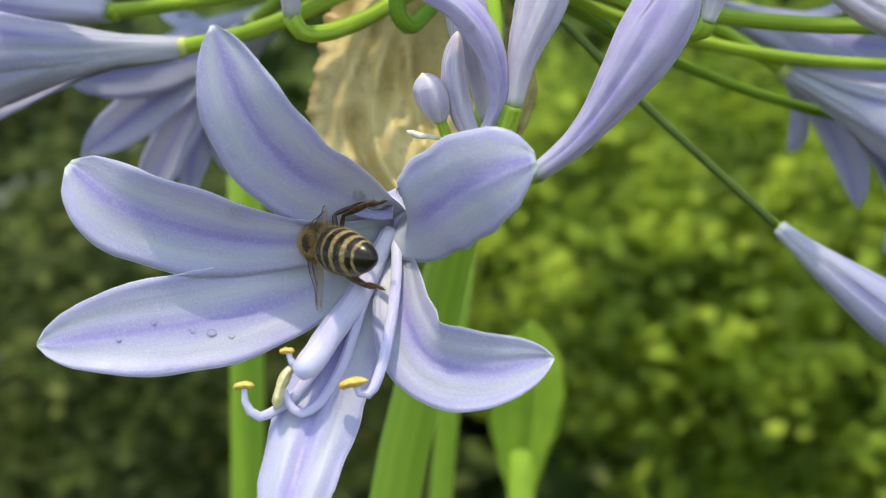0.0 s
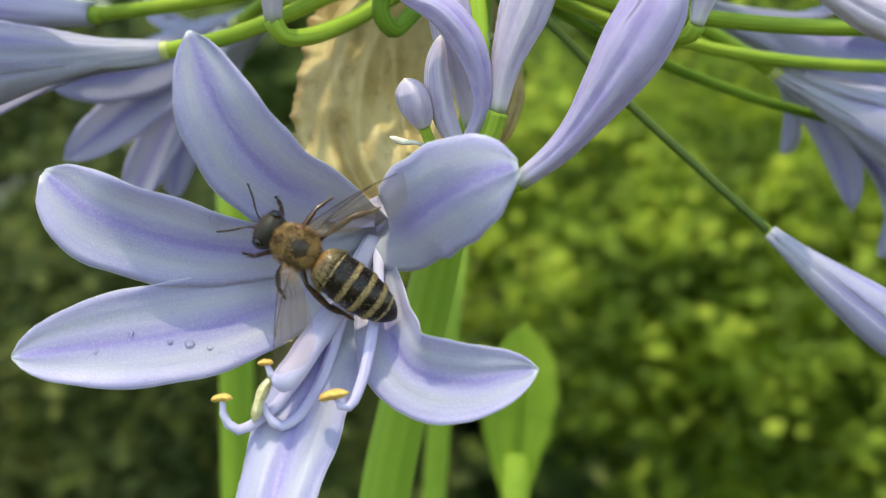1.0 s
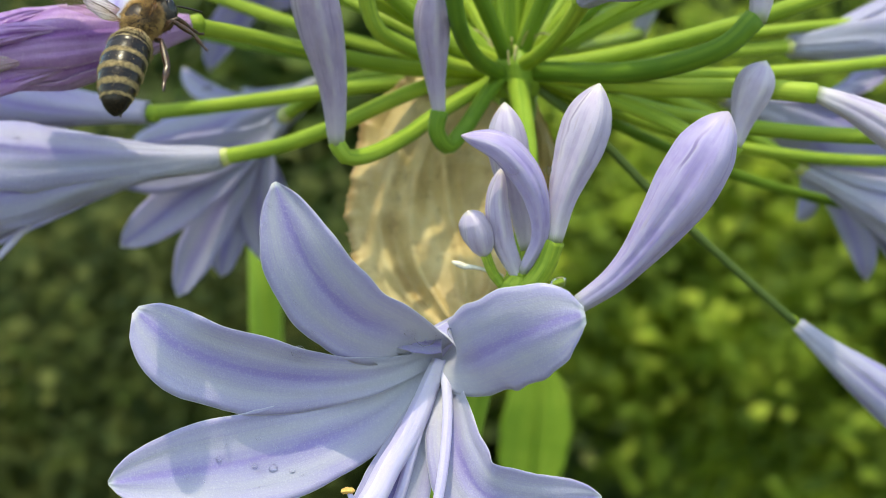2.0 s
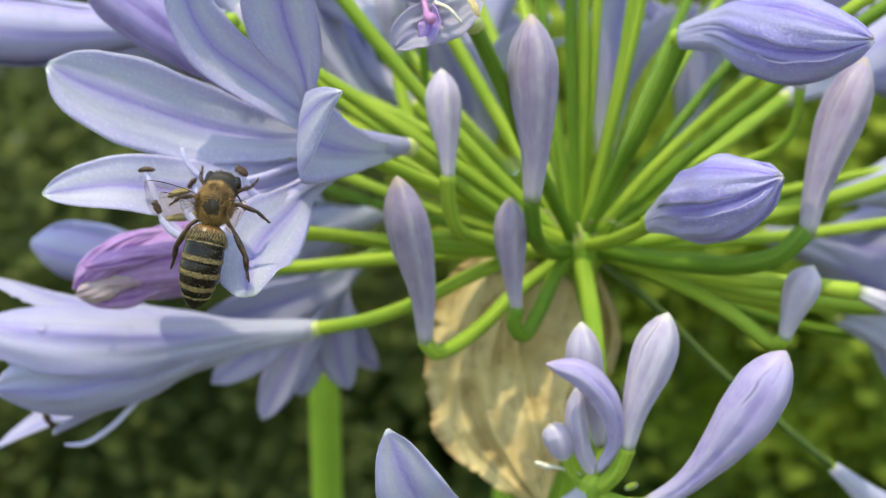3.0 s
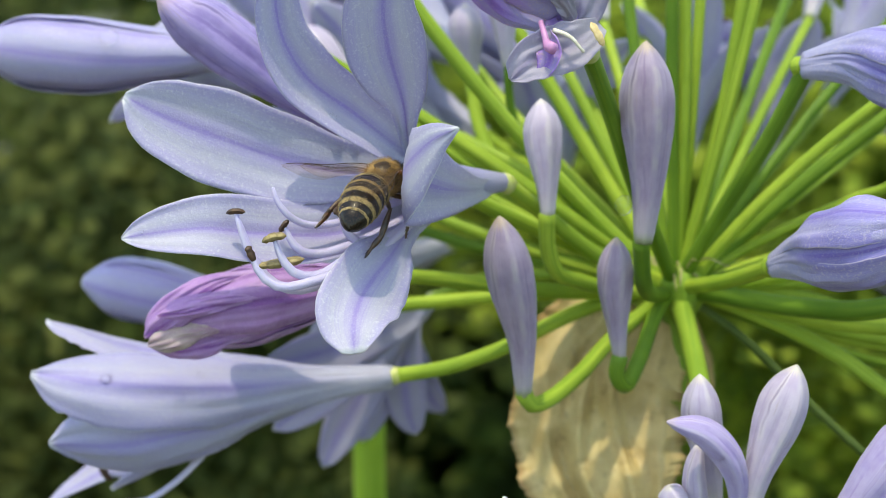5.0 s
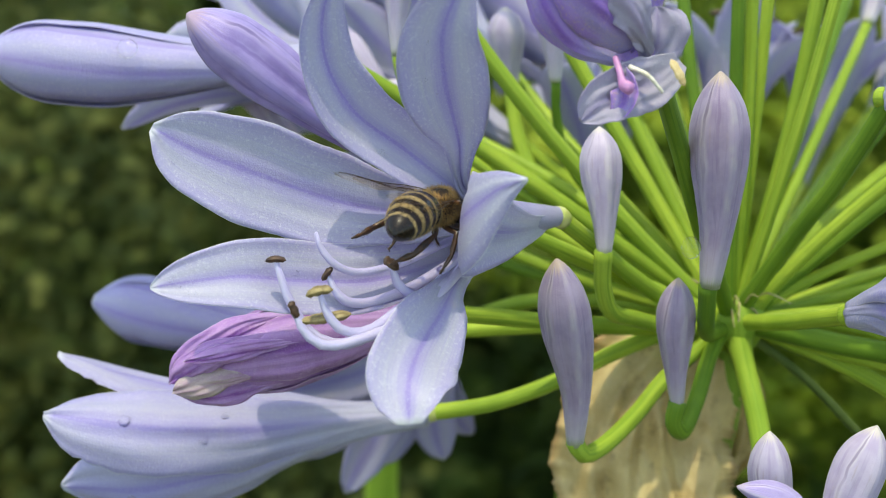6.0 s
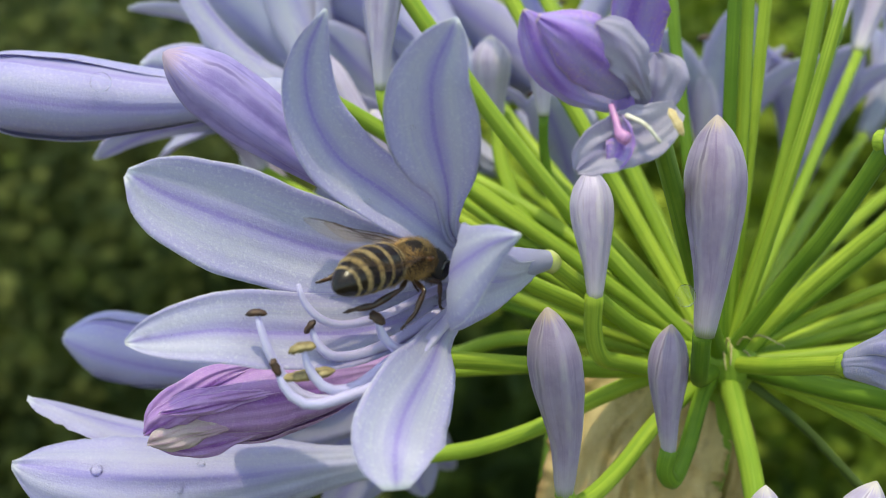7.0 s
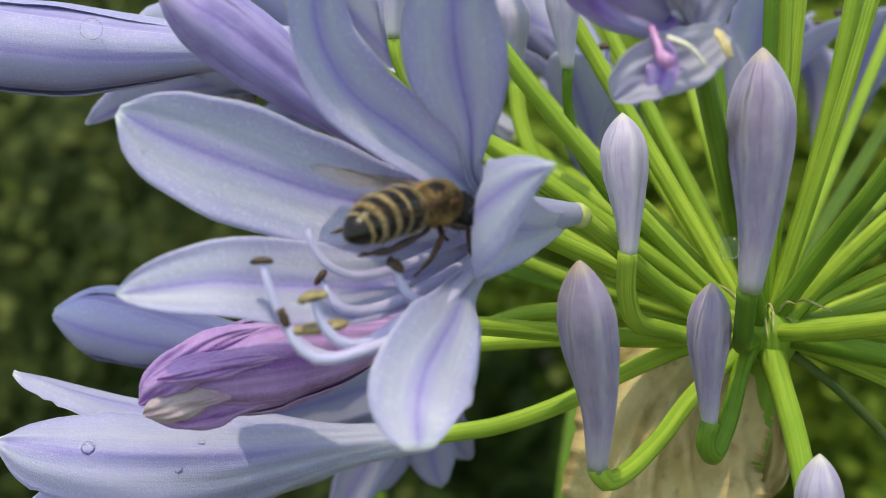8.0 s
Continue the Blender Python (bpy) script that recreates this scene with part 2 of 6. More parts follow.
def spathe_material():
    n = Nodes("papery_bract")
    u, v = n.uv()
    ribs = n.noise(n.join(n.math("MULTIPLY", u, 22.0), n.math("MULTIPLY", v, 3.0)), 1.0, 5.0)
    blotch = n.noise(n.place(), 160.0, 4.0)
    fine = n.noise(n.place(), 2500.0, 3.0)
    c = n.mix(n.ramp(blotch, 0.3, 0.7), (0.82, 0.67, 0.34), (0.57, 0.42, 0.18))
    c = n.mix(n.ramp(ribs, 0.5, 0.75, 0.0, 0.14), c, (0.56, 0.40, 0.20))
    rim = n.math("ADD", n.math("ABSOLUTE", n.math("SUBTRACT", u, 0.5)), n.math("MULTIPLY", n.math("SUBTRACT", blotch, 0.5), 0.08))
    c = n.mix(n.ramp(rim, 0.44, 0.5, 0.0, 0.7), c, (0.42, 0.24, 0.09))
    c = n.mix(n.ramp(fine, 0.55, 0.8, 0.0, 0.3), c, (0.80, 0.68, 0.45))
    c = n.mix(n.ramp(n.noise(n.place(), 420.0, 5.0, 0.65), 0.52, 0.72, 0.0, 0.55), c, (0.36, 0.24, 0.11))
    return n.done(n.leafy(c, c, 0.36, 0.34, n.bump(n.math("ADD", ribs, n.math("ADD", blotch, n.math("MULTIPLY", fine, 0.4))), 0.6, 0.0004)))


def water_material():
    n = Nodes("water")
    p = n.node("BsdfPrincipled", Base_Color=(1.0, 1.0, 1.0), Roughness=0.0, IOR=1.33)
    p.inputs["Transmission Weight"].default_value = 1.0
    clear = n.node("BsdfTransparent", Color=(1.0, 1.0, 1.0))
    body = n.node("MixShader", i0=0.94, i1=p.outputs[0], i2=clear.outputs[0])
    shine = n.node("BsdfGlossy", Color=(1.0, 1.0, 1.0), Roughness=0.10)
    rim = n.node("Fresnel", IOR=1.33)
    return n.done(n.node("MixShader", i0=rim.outputs[0], i1=body.outputs[0], i2=shine.outputs[0]).outputs[0])


BRACT, WATER = spathe_material(), water_material()


# ---- shapes ----
def smooth_keys(s, keys):
    """A value along s from rows of (s, value)."""
    x, y = np.array([k[0] for k in keys], float), np.array([k[1] for k in keys], float)
    d = np.diff(y) / np.diff(x)
    m = np.r_[d[0], np.where(d[1:] * d[:-1] > 0, 2 * d[1:] * d[:-1] / (d[1:] + d[:-1] + 1e-12), 0), d[-1]]
    i = np.clip(np.searchsorted(x, s, side="right") - 1, 0, len(d) - 1)
    h = x[i + 1] - x[i]
    t = np.clip((s - x[i]) / h, 0, 1)
    return (2 * t**3 - 3 * t**2 + 1) * y[i] + (t**3 - 2 * t**2 + t) * h * m[i] + (3 * t**2 - 2 * t**3) * y[i + 1] + (t**3 - t**2) * h * m[i + 1]


def spline(pts, count):
    """A smooth line of so many points through pts, evenly spaced."""
    p = np.array(pts, float)
    if len(p) == 2:
        return p[0] + (p[1] - p[0]) * np.linspace(0, 1, count)[:, None]
    d = np.r_[0, np.cumsum(np.linalg.norm(np.diff(p, axis=0), axis=1) ** 0.6)]
    m = np.gradient(p, d, axis=0)
    fine = []
    for i in range(len(p) - 1):
        h = d[i + 1] - d[i]
        for s in np.linspace(0, 1, 24, endpoint=i == len(p) - 2):
            a, b, c, e = 2 * s**3 - 3 * s**2 + 1, s**3 - 2 * s**2 + s, -2 * s**3 + 3 * s**2, s**3 - s**2
            fine.append(a * p[i] + b * h * m[i] + c * p[i + 1] + e * h * m[i + 1])
    fine = np.array(fine)
    far = np.r_[0, np.cumsum(np.linalg.norm(np.diff(fine, axis=0), axis=1))]
    want = np.linspace(0, far[-1], count)
    return np.stack([np.interp(want, far, fine[:, k]) for k in range(3)], 1)


def unit(v):
    return v / (np.linalg.norm(v, axis=-1, keepdims=True) + 1e-12)


def frames(line, first=None):
    """Tangents and two directions across, carried along the line without twisting."""
    t = unit(np.gradient(line, axis=0))
    a = np.array(first if first is not None else ((0, 0, 1) if abs(t[0][2]) < 0.8 else (0, -1, 0)), float)
    ups = []
    for k in t:
        a = unit(a - k * (a @ k))
        ups.append(a)
    ups = np.array(ups)
    return t, ups, np.cross(t, ups)


def to_mesh(name, verts, faces, uvs, material):
    """A smooth mesh from vertices in millimetres, with one uv a vertex."""
    me = bpy.data.meshes.new(name)
    me.from_pydata((np.asarray(verts, float) * MM).tolist(), [], faces)
    if uvs is not None:
        layer = me.uv_layers.new(name="uv")
        index = np.empty(len(me.loops), int)
        me.loops.foreach_get("vertex_index", index)
        layer.data.foreach_set("uv", np.asarray(uvs, float)[index].ravel())
    me.polygons.foreach_set("use_smooth", [True] * len(me.polygons))
    me.materials.append(material)
    me.update()
    return me


def tube(line, radius, material, sides=12, name="tube", closed=True):
    """A round stalk along a line, with rows of (s, radius)."""
    t, a, b = frames(line)
    count = len(line)
    s = np.linspace(0, 1, count)
    r = smooth_keys(s, radius) if isinstance(radius, (list, tuple)) else np.full(count, float(radius))
    verts, uvs, faces = [], [], []
    for i in range(count):
        for j in range(sides + 1):
            w = 2 * math.pi * j / sides
            verts.append(line[i] + (a[i] * math.cos(w) + b[i] * math.sin(w)) * r[i])
            uvs.append((j / sides, s[i]))
    k = sides + 1
    for i in range(count - 1):
        for j in range(sides):
            faces.append((i * k + j, i * k + j + 1, (i + 1) * k + j + 1, (i + 1) * k + j))
    if closed:
        for end, i in ((0, 0), (1, count - 1)):
            verts.append(line[i] + t[i] * (r[i] * (0.5 if end else -0.5)))
            uvs.append((0.5, float(end)))
            c = len(verts) - 1
            for j in range(sides):
                faces.append((i * k + j, i * k + j + 1, c) if end else (i * k + j + 1, i * k + j, c))
    return to_mesh(name, verts, faces, uvs, material)


BLADE = [(0, 0.30), (0.12, 0.40), (0.3, 0.68), (0.5, 0.96), (0.62, 1.0), (0.78, 0.90), (0.9, 0.62), (0.97, 0.32), (1, 0.04)]
ROUND = [(0, 0.22), (0.15, 0.34), (0.35, 0.62), (0.6, 0.97), (0.75, 1.0), (0.87, 0.84), (0.95, 0.55), (1, 0.10)]
EARLY = [(0, 0.35), (0.12, 0.58), (0.3, 0.92), (0.5, 1.0), (0.68, 0.93), (0.84, 0.68), (0.94, 0.38), (1, 0.05)]
NARROW = [(0, 0.35), (0.2, 0.5), (0.45, 0.9), (0.6, 1.0), (0.8, 0.8), (0.93, 0.45), (1, 0.05)]


class Blade:
    """A tepal, bract or leaf: a thin curved sheet with thickness along a middle line."""

    def __init__(self, pts, width, facing=None, normals=None, axis=None, profile=BLADE, cup=0.18, twist=(0, 0), ripple=0.22, thick=0.22, seed=0, rib=0.12, rows=44, cols=14, fray=0.012, roll_edge=0.0, wrinkle=0.0, pleat=0.0, crumple=0.0, across=None, coarse=1.0, drapes=()):
        line = spline(pts, rows + 1)
        t = unit(np.gradient(line, axis=0))
        if across is not None:
            n = np.cross(np.broadcast_to(np.array(across, float), t.shape), t)
        elif normals is not None:
            n = np.asarray(normals(np.linspace(0, 1, rows + 1)), float)
        elif axis is not None:
            foot, way, ahead = np.array(axis[0], float), unit(np.array(axis[1], float)), axis[2]
            n = foot + way * (((line - foot) @ way)[:, None] + ahead) - line
        else:
            n = np.asarray(facing, float) - line
        n = unit(n - t * (n * t).sum(1, keepdims=True))
        s = np.linspace(0, 1, rows + 1)
        w = np.radians(twist[0] + (twist[1] - twist[0]) * s)[:, None]
        side = np.cross(t, n)
        n, side = n * np.cos(w) + side * np.sin(w), side * np.cos(w) - n * np.sin(w)
        half = smooth_keys(s, profile) * width / 2
        u = np.linspace(-1, 1, cols + 1)
        rng = np.random.RandomState(seed + 11)
        ph = rng.uniform(0, 6.28, 8)
        edge = np.sin(s[:, None] * 9 + ph[0] + np.sign(u) * ph[1]) * 0.6 + np.sin(s[:, None] * 21 + ph[2] + np.sign(u) * ph[3]) * 0.4
        lift = cup * half[:, None] * u**2 + ripple * edge * np.abs(u) ** 3 * np.sin(np.pi * np.clip(s, 0, 1))[:, None]
        lift -= rib * np.exp(-((u / 0.13) ** 2)) * np.sin(np.pi * np.clip(s * 1.05, 0, 1))[:, None]
        lift += 0.05 * np.sin(u * 17 + ph[4]) * np.sin(np.pi * s)[:, None]
        if roll_edge:
            lift += roll_edge * half[:, None] * np.clip(np.abs(u) - 0.55, 0, 1) ** 2
        if wrinkle:
            a = np.sin(u * 7 + s[:, None] * 5 + ph[5]) + 0.7 * np.sin(u * 13 - s[:, None] * 9 + ph[6]) + 0.6 * np.sin(s[:, None] * 17 + u * 4 + ph[7])
            lift += wrinkle * a * np.clip(s * 3, 0, 1)[:, None]
        if pleat:
            folds = np.abs(np.sin(u * 5.5 + ph[2] + 0.9 * np.sin(s[:, None] * 3 + ph[3]))) ** 0.7 + 0.5 * np.abs(np.sin(u * 11 + ph[4] + s[:, None] * 2))
            lift += pleat * (folds - 0.8) * np.sin(np.pi * np.clip(s * 0.9 + 0.1, 0, 1))[:, None]
        if crumple:
            long = np.linalg.norm(np.diff(line, axis=0), axis=1).sum()
            x, y = u[None, :] * half[:, None], s[:, None] * long
            for k in range(7):
                a, wave = rng.uniform(0, math.pi), rng.uniform(0.45, 1.3) * coarse
                bend = 0.8 * np.sin(x * 0.3 + y * 0.23 + ph[k])
                lift += crumple * (0.55 - np.abs(np.sin((x * math.cos(a) + y * math.sin(a)) * wave * 0.5 + ph[k] + bend))) * np.clip(s * 2.5, 0, 1)[:, None]
        for u0, u1, high, broad in drapes:
            mid = u0 + (u1 - u0) * s[:, None] ** 1.3 + 0.06 * np.sin(s[:, None] * 7 + u0 * 9)
            lift += high * np.exp(-(((u - mid) / broad) ** 2)) * np.sin(np.pi * np.clip(s * 0.92 + 0.06, 0, 1))[:, None]
        torn = np.random.RandomState(seed + 5)
        jag = torn.normal(0, fray, (rows + 1, 2)) * np.clip(np.sin(np.pi * s) * 3, 0, 1)[:, None]
        sides = np.where(u[None, :] < 0, jag[:, :1], jag[:, 1:]) * np.abs(u) ** 8
        lift += sides * 1.4
        half_in = half[:, None] * (1 + 0.02 * np.sin(s[:, None] * 31 + ph[1]) * np.abs(u))
        front = line[:, None] + side[:, None] * (u * half_in + sides * np.sign(u))[:, :, None] + n[:, None] * lift[:, :, None]
        body = thick * (1 - np.abs(u) ** 3) + 0.05
        back = front - n[:, None] * body[None, :, None]
        self.front, self.normal, self.s, self.u, self.rows, self.cols = front, n, s, u, rows, cols
        self.back = back

    def spot(self, s, u):
        """The place and the outward way on the inner side, at s along and u across."""
        i, j = int(round(s * self.rows)), int(round((u + 1) / 2 * self.cols))
        return self.front[i, j], self.normal[i]

    def mesh(self, name, material):
        rows, cols, k = self.rows, self.cols, self.cols + 1
        verts = np.concatenate([self.front.reshape(-1, 3), self.back.reshape(-1, 3)])
        uv = np.stack(np.broadcast_arrays((self.u[None, :] + 1) / 2, self.s[:, None]), -1).reshape(-1, 2)
        uvs = np.concatenate([uv, uv])
        off = (rows + 1) * k
        faces = []
        for i in range(rows):
            for j in range(cols):
                a, b, c, d = i * k + j, i * k + j + 1, (i + 1) * k + j + 1, (i + 1) * k + j
                faces.append((a, b, c, d))
                faces.append((off + d, off + c, off + b, off + a))
        for i in range(rows):
            a, d = i * k, (i + 1) * k
            faces.append((a, d, off + d, off + a))
            a, d = i * k + cols, (i + 1) * k + cols
            faces.append((d, a, off + a, off + d))
        for j in range(cols):
            faces.append((j + 1, j, off + j, off + j + 1))
            a = rows * k + j
            faces.append((a, a + 1, off + a + 1, off + a))
        return to_mesh(name, verts, faces, uvs, material)


BUD_SHAPE = [(0, 0.34), (0.06, 0.40), (0.25, 0.56), (0.45, 0.80), (0.62, 0.98), (0.72, 1.0), (0.83, 0.87), (0.91, 0.62), (0.965, 0.34), (1, 0.10)]
CLUB_SHAPE = [(0, 0.30), (0.08, 0.34), (0.3, 0.50), (0.5, 0.78), (0.7, 1.0), (0.82, 0.97), (0.91, 0.74), (0.97, 0.42), (1, 0.14)]


def bud_mesh(pts, radius, material, shape=BUD_SHAPE, turn=0.3, name="bud"):
    """A closed bud of six tepals with seams, along a curved axis."""
    count, sides = 34, 48
    line = spline(pts, count)
    t, a, b = frames(line)
    s = np.linspace(0, 1, count)
    r = smooth_keys(s, shape) * radius
    verts, uvs, faces = [], [], []
    for i in range(count):
        for j in range(sides + 1):
            w = 2 * math.pi * j / sides
            lobe = math.cos(6 * w)
            seam = math.exp(-(((lobe + 1) / 0.25) ** 2))
            rr = r[i] * (1 + 0.035 * lobe + 0.03 * math.cos(3 * w) - 0.07 * seam * math.sin(math.pi * min(1, s[i] * 1.1)))
            v = w + turn * s[i]
            verts.append(line[i] + (a[i] * math.cos(v) + b[i] * math.sin(v)) * rr)
            uvs.append((j / sides, s[i]))
    k = sides + 1
    for i in range(count - 1):
        for j in range(sides):
            faces.append((i * k + j, i * k + j + 1, (i + 1) * k + j + 1, (i + 1) * k + j))
    for i, tip in ((0, False), (count - 1, True)):
        verts.append(line[i] + t[i] * (0.07 * radius * (1 if tip else -1)))
        uvs.append((0.5, 1.0 if tip else 0.0))
        c = len(verts) - 1
        for j in range(sides):
            faces.append((i * k + j, i * k + j + 1, c) if tip else (i * k + j + 1, i * k + j, c))
    return to_mesh(name, verts, faces, uvs, material)


def pod_mesh(line, r, flat, material, name, across=None):
    """A small lens-shaped body along a line: an anther."""
    count, sides = len(line), 10
    t, a, b = frames(line, across)
    s = np.linspace(0, 1, count)
    rr = r * np.sqrt(np.clip(1 - (2 * s - 1) ** 4, 0.02, 1)) * (1 + 0.16 * np.sin(s * 23 + line[0][0] * 3) * np.sin(s * 9 + line[0][2]))
    verts, uvs, faces = [], [], []
    for i in range(count):
        for j in range(sides + 1):
            w = 2 * math.pi * j / sides
            groove = 1 - 0.45 * math.exp(-((math.sin(w) - 1) ** 2) / 0.05) + 0.08 * math.sin(5 * w + i * 1.7)
            verts.append(line[i] + (a[i] * math.sin(w) * flat * groove + b[i] * math.cos(w)) * rr[i])
            uvs.append((j / sides, s[i]))
    k = sides + 1
    for i in range(count - 1):
        for j in range(sides):
            faces.append((i * k + j, i * k + j + 1, (i + 1) * k + j + 1, (i + 1) * k + j))
    faces.append(tuple(range(sides - 1, -1, -1)))
    faces.append(tuple((count - 1) * k + j for j in range(sides)))
    return to_mesh(name, verts, faces, uvs, material)


def thing(name, base, label, category, group="", kind=""):
    """An Empty at the base of a thing, given in millimetres from the head's centre."""
    ob = new(name)
    ob.empty_display_size = 0.004
    ob.location = at_mm(base)
    tagged(ob, label, category, group, kind)
    return ob


def part(name, mesh, parent, label="", base=None):
    """One mesh object under a thing (base: the thing's place in millimetres) or under a part."""
    ob = new(name, mesh)
    if base is not None:
        mesh.transform(Matrix.Translation(-Vector(base) * MM))
    ob.parent = parent
    if label:
        ob["label"] = label
    return ob


# ---- the flower head ----
COLLAR = plain_material("collar_yellow", (0.50, 0.50, 0.20), (0.36, 0.42, 0.10), 900, 0.45)
UMBEL = "flowers and buds of the flower head"


def pedicel(parent, base, pts, r=0.85, material=GREEN, label=""):
    return part("pedicel", tube(spline(pts, 28), [(0, r * 1.05), (0.08, r), (0.9, r), (1, r * 1.3)], material, 12, "pedicel"), parent, label, base)


def stamen(parent, base, pts, r=0.47, anther=None, material=ANTHER_BROWN, size=(2.2, 0.55), way=None, blunt=False):
    """A curved filament with an anther across its tip."""
    line = spline(pts, 26)
    f = part("stamen", tube(line, [(0, r * 0.7), (0.5, r), (0.93, r * 1.02), (1, r * 0.7)] if blunt else [(0, r), (0.6, r), (0.9, r * 0.85), (1, r * 0.45)], FILAMENT, 10, "filament"), parent, "", base)
    if anther:
        tip = line[-1]
        d = unit(np.array(way if way is not None else (1.0, 0.0, 0.1)))
        up = unit(line[-1] - line[-3])
        n = 9
        k = np.linspace(-1, 1, n)
        curve = tip + d * (k[:, None] * size[0] / 2) + up * (0.12 * size[0] * (1 - k[:, None] ** 2)) + up * 0.2
        part("anther", pod_mesh(curve, size[1], 0.75, material, "anther", up), f, "", base)
    return f


def open_flower(label, base, blades, axis, stamens=(), throat=None, throat_r=None, stalk=None, stalk_material_=GREEN, material=PETAL, name="flower", throat_material=None):
    """A trumpet of six tepals on its stalk. Returns the thing and its blades."""
    ob = thing(name, base, label, "flower", UMBEL)
    made = []
    for k, (pts, width, more) in enumerate(blades):
        more = dict(more)
        m = more.pop("material", material)
        if not {"facing", "normals", "axis"} & set(more):
            more["axis"] = axis
        more.setdefault("wrinkle", 0.04)
        b = Blade(pts, width, seed=k * 7 + len(label), **more)
        part("petal", b.mesh("petal", m), ob, "", base)
        made.append(b)
    if throat:
        part("flower_tube", tube(spline(throat, 18), throat_r, throat_material or material, 24, "flower_tube", closed=False), ob, "", base)
    for row in stamens:
        stamen(ob, base, *row[:1], **row[1])
    if stalk:
        pedicel(ob, base, stalk, material=stalk_material_)
        d = unit(np.array(stalk[1], float) - np.array(stalk[0], float))
        b0 = np.array(stalk[0], float)
        part("collar", tube(np.array([b0 - d * 0.7, b0 - d * 0.3, b0, b0 + d * 0.4, b0 + d * 0.8]), [(0, 0.85), (0.3, 1.02), (0.6, 1.04), (1, 0.88)], COLLAR, 14, "collar"), ob, "pale yellow ring under the flower", base)
    return ob, made


def closed_flower(label, pts, radius, stalk, material, shape=CLUB_SHAPE, wrinkle=0.0, turn=0.5, stalk_material_=GREEN, name="closed_flower", start=0.2, ripple=0.1, pleat=0.0, ragged=0.0, crumple=0.0, stalk_r=0.85):
    """A flower whose six tepals still, or again, lie folded over one another."""
    base = pts[0]
    ob = thing(name, base, label, "flower", UMBEL)
    count = 61
    line = spline(pts, count)
    t, a, b = frames(line)
    s = np.linspace(0, 1, count)
    rr = np.random.RandomState(int(radius * 100) + 5)
    for k in range(6):
        inner = k % 2
        grow = 1 + ragged * rr.uniform(-0.5, 0.7)
        w = 2 * math.pi * k / 6 + start + turn * s
        out = a * np.cos(w)[:, None] + b * np.sin(w)[:, None]
        r = smooth_keys(s, shape) * radius * (0.86 if inner else 1.0) * grow
        path = (line + out * r[:, None])[: int(count * (1 - ragged * 0.35 * rr.rand()))]

        def inward(q, out=out):
            return -np.stack([np.interp(q, s, out[:, c]) for c in range(3)], 1)

        prof = [(x, y) for x, y in shape]
        blade = Blade(path[:: 5].tolist(), radius * (1.55 if not inner else 1.4), normals=inward, profile=prof, cup=0.42, ripple=ripple, thick=0.25, seed=k + int(radius * 10), rib=-0.14, wrinkle=wrinkle, pleat=pleat, crumple=crumple, roll_edge=-2.2 * ragged * rr.rand(), rows=44 if crumple else 30, cols=26 if crumple else 12)
        part("petal", blade.mesh("petal", material), ob, "", base)
    if stalk:
        pedicel(ob, base, stalk, stalk_r, stalk_material_)
    r0 = shape[0][1] * radius
    foot = np.array(base, float)
    part("flower_foot", tube(np.array([foot - t[0] * k for k in (1.3, 1.0, 0.6, 0.2, -0.4, -1.0)]), [(0, stalk_r), (0.2, stalk_r * 1.25), (0.55, max(stalk_r * 1.2, r0 * 0.9)), (0.8, r0 * 0.98), (1, r0 * 0.7)], GREEN, 16, "flower_foot"), ob, "green ring under the petals", base)
    return ob


def flower_bud(label, pts, radius, stalk, material=BUD, shape=BUD_SHAPE, r=0.85, stalk_material_=GREEN, turn=0.3):
    base = pts[0]
    ob = thing("flower_bud", base, label, "bud", UMBEL)
    part("bud", bud_mesh(pts, radius, material, shape, turn), ob, "", base)
    if stalk:
        pedicel(ob, base, stalk, r, stalk_material_)
    return ob


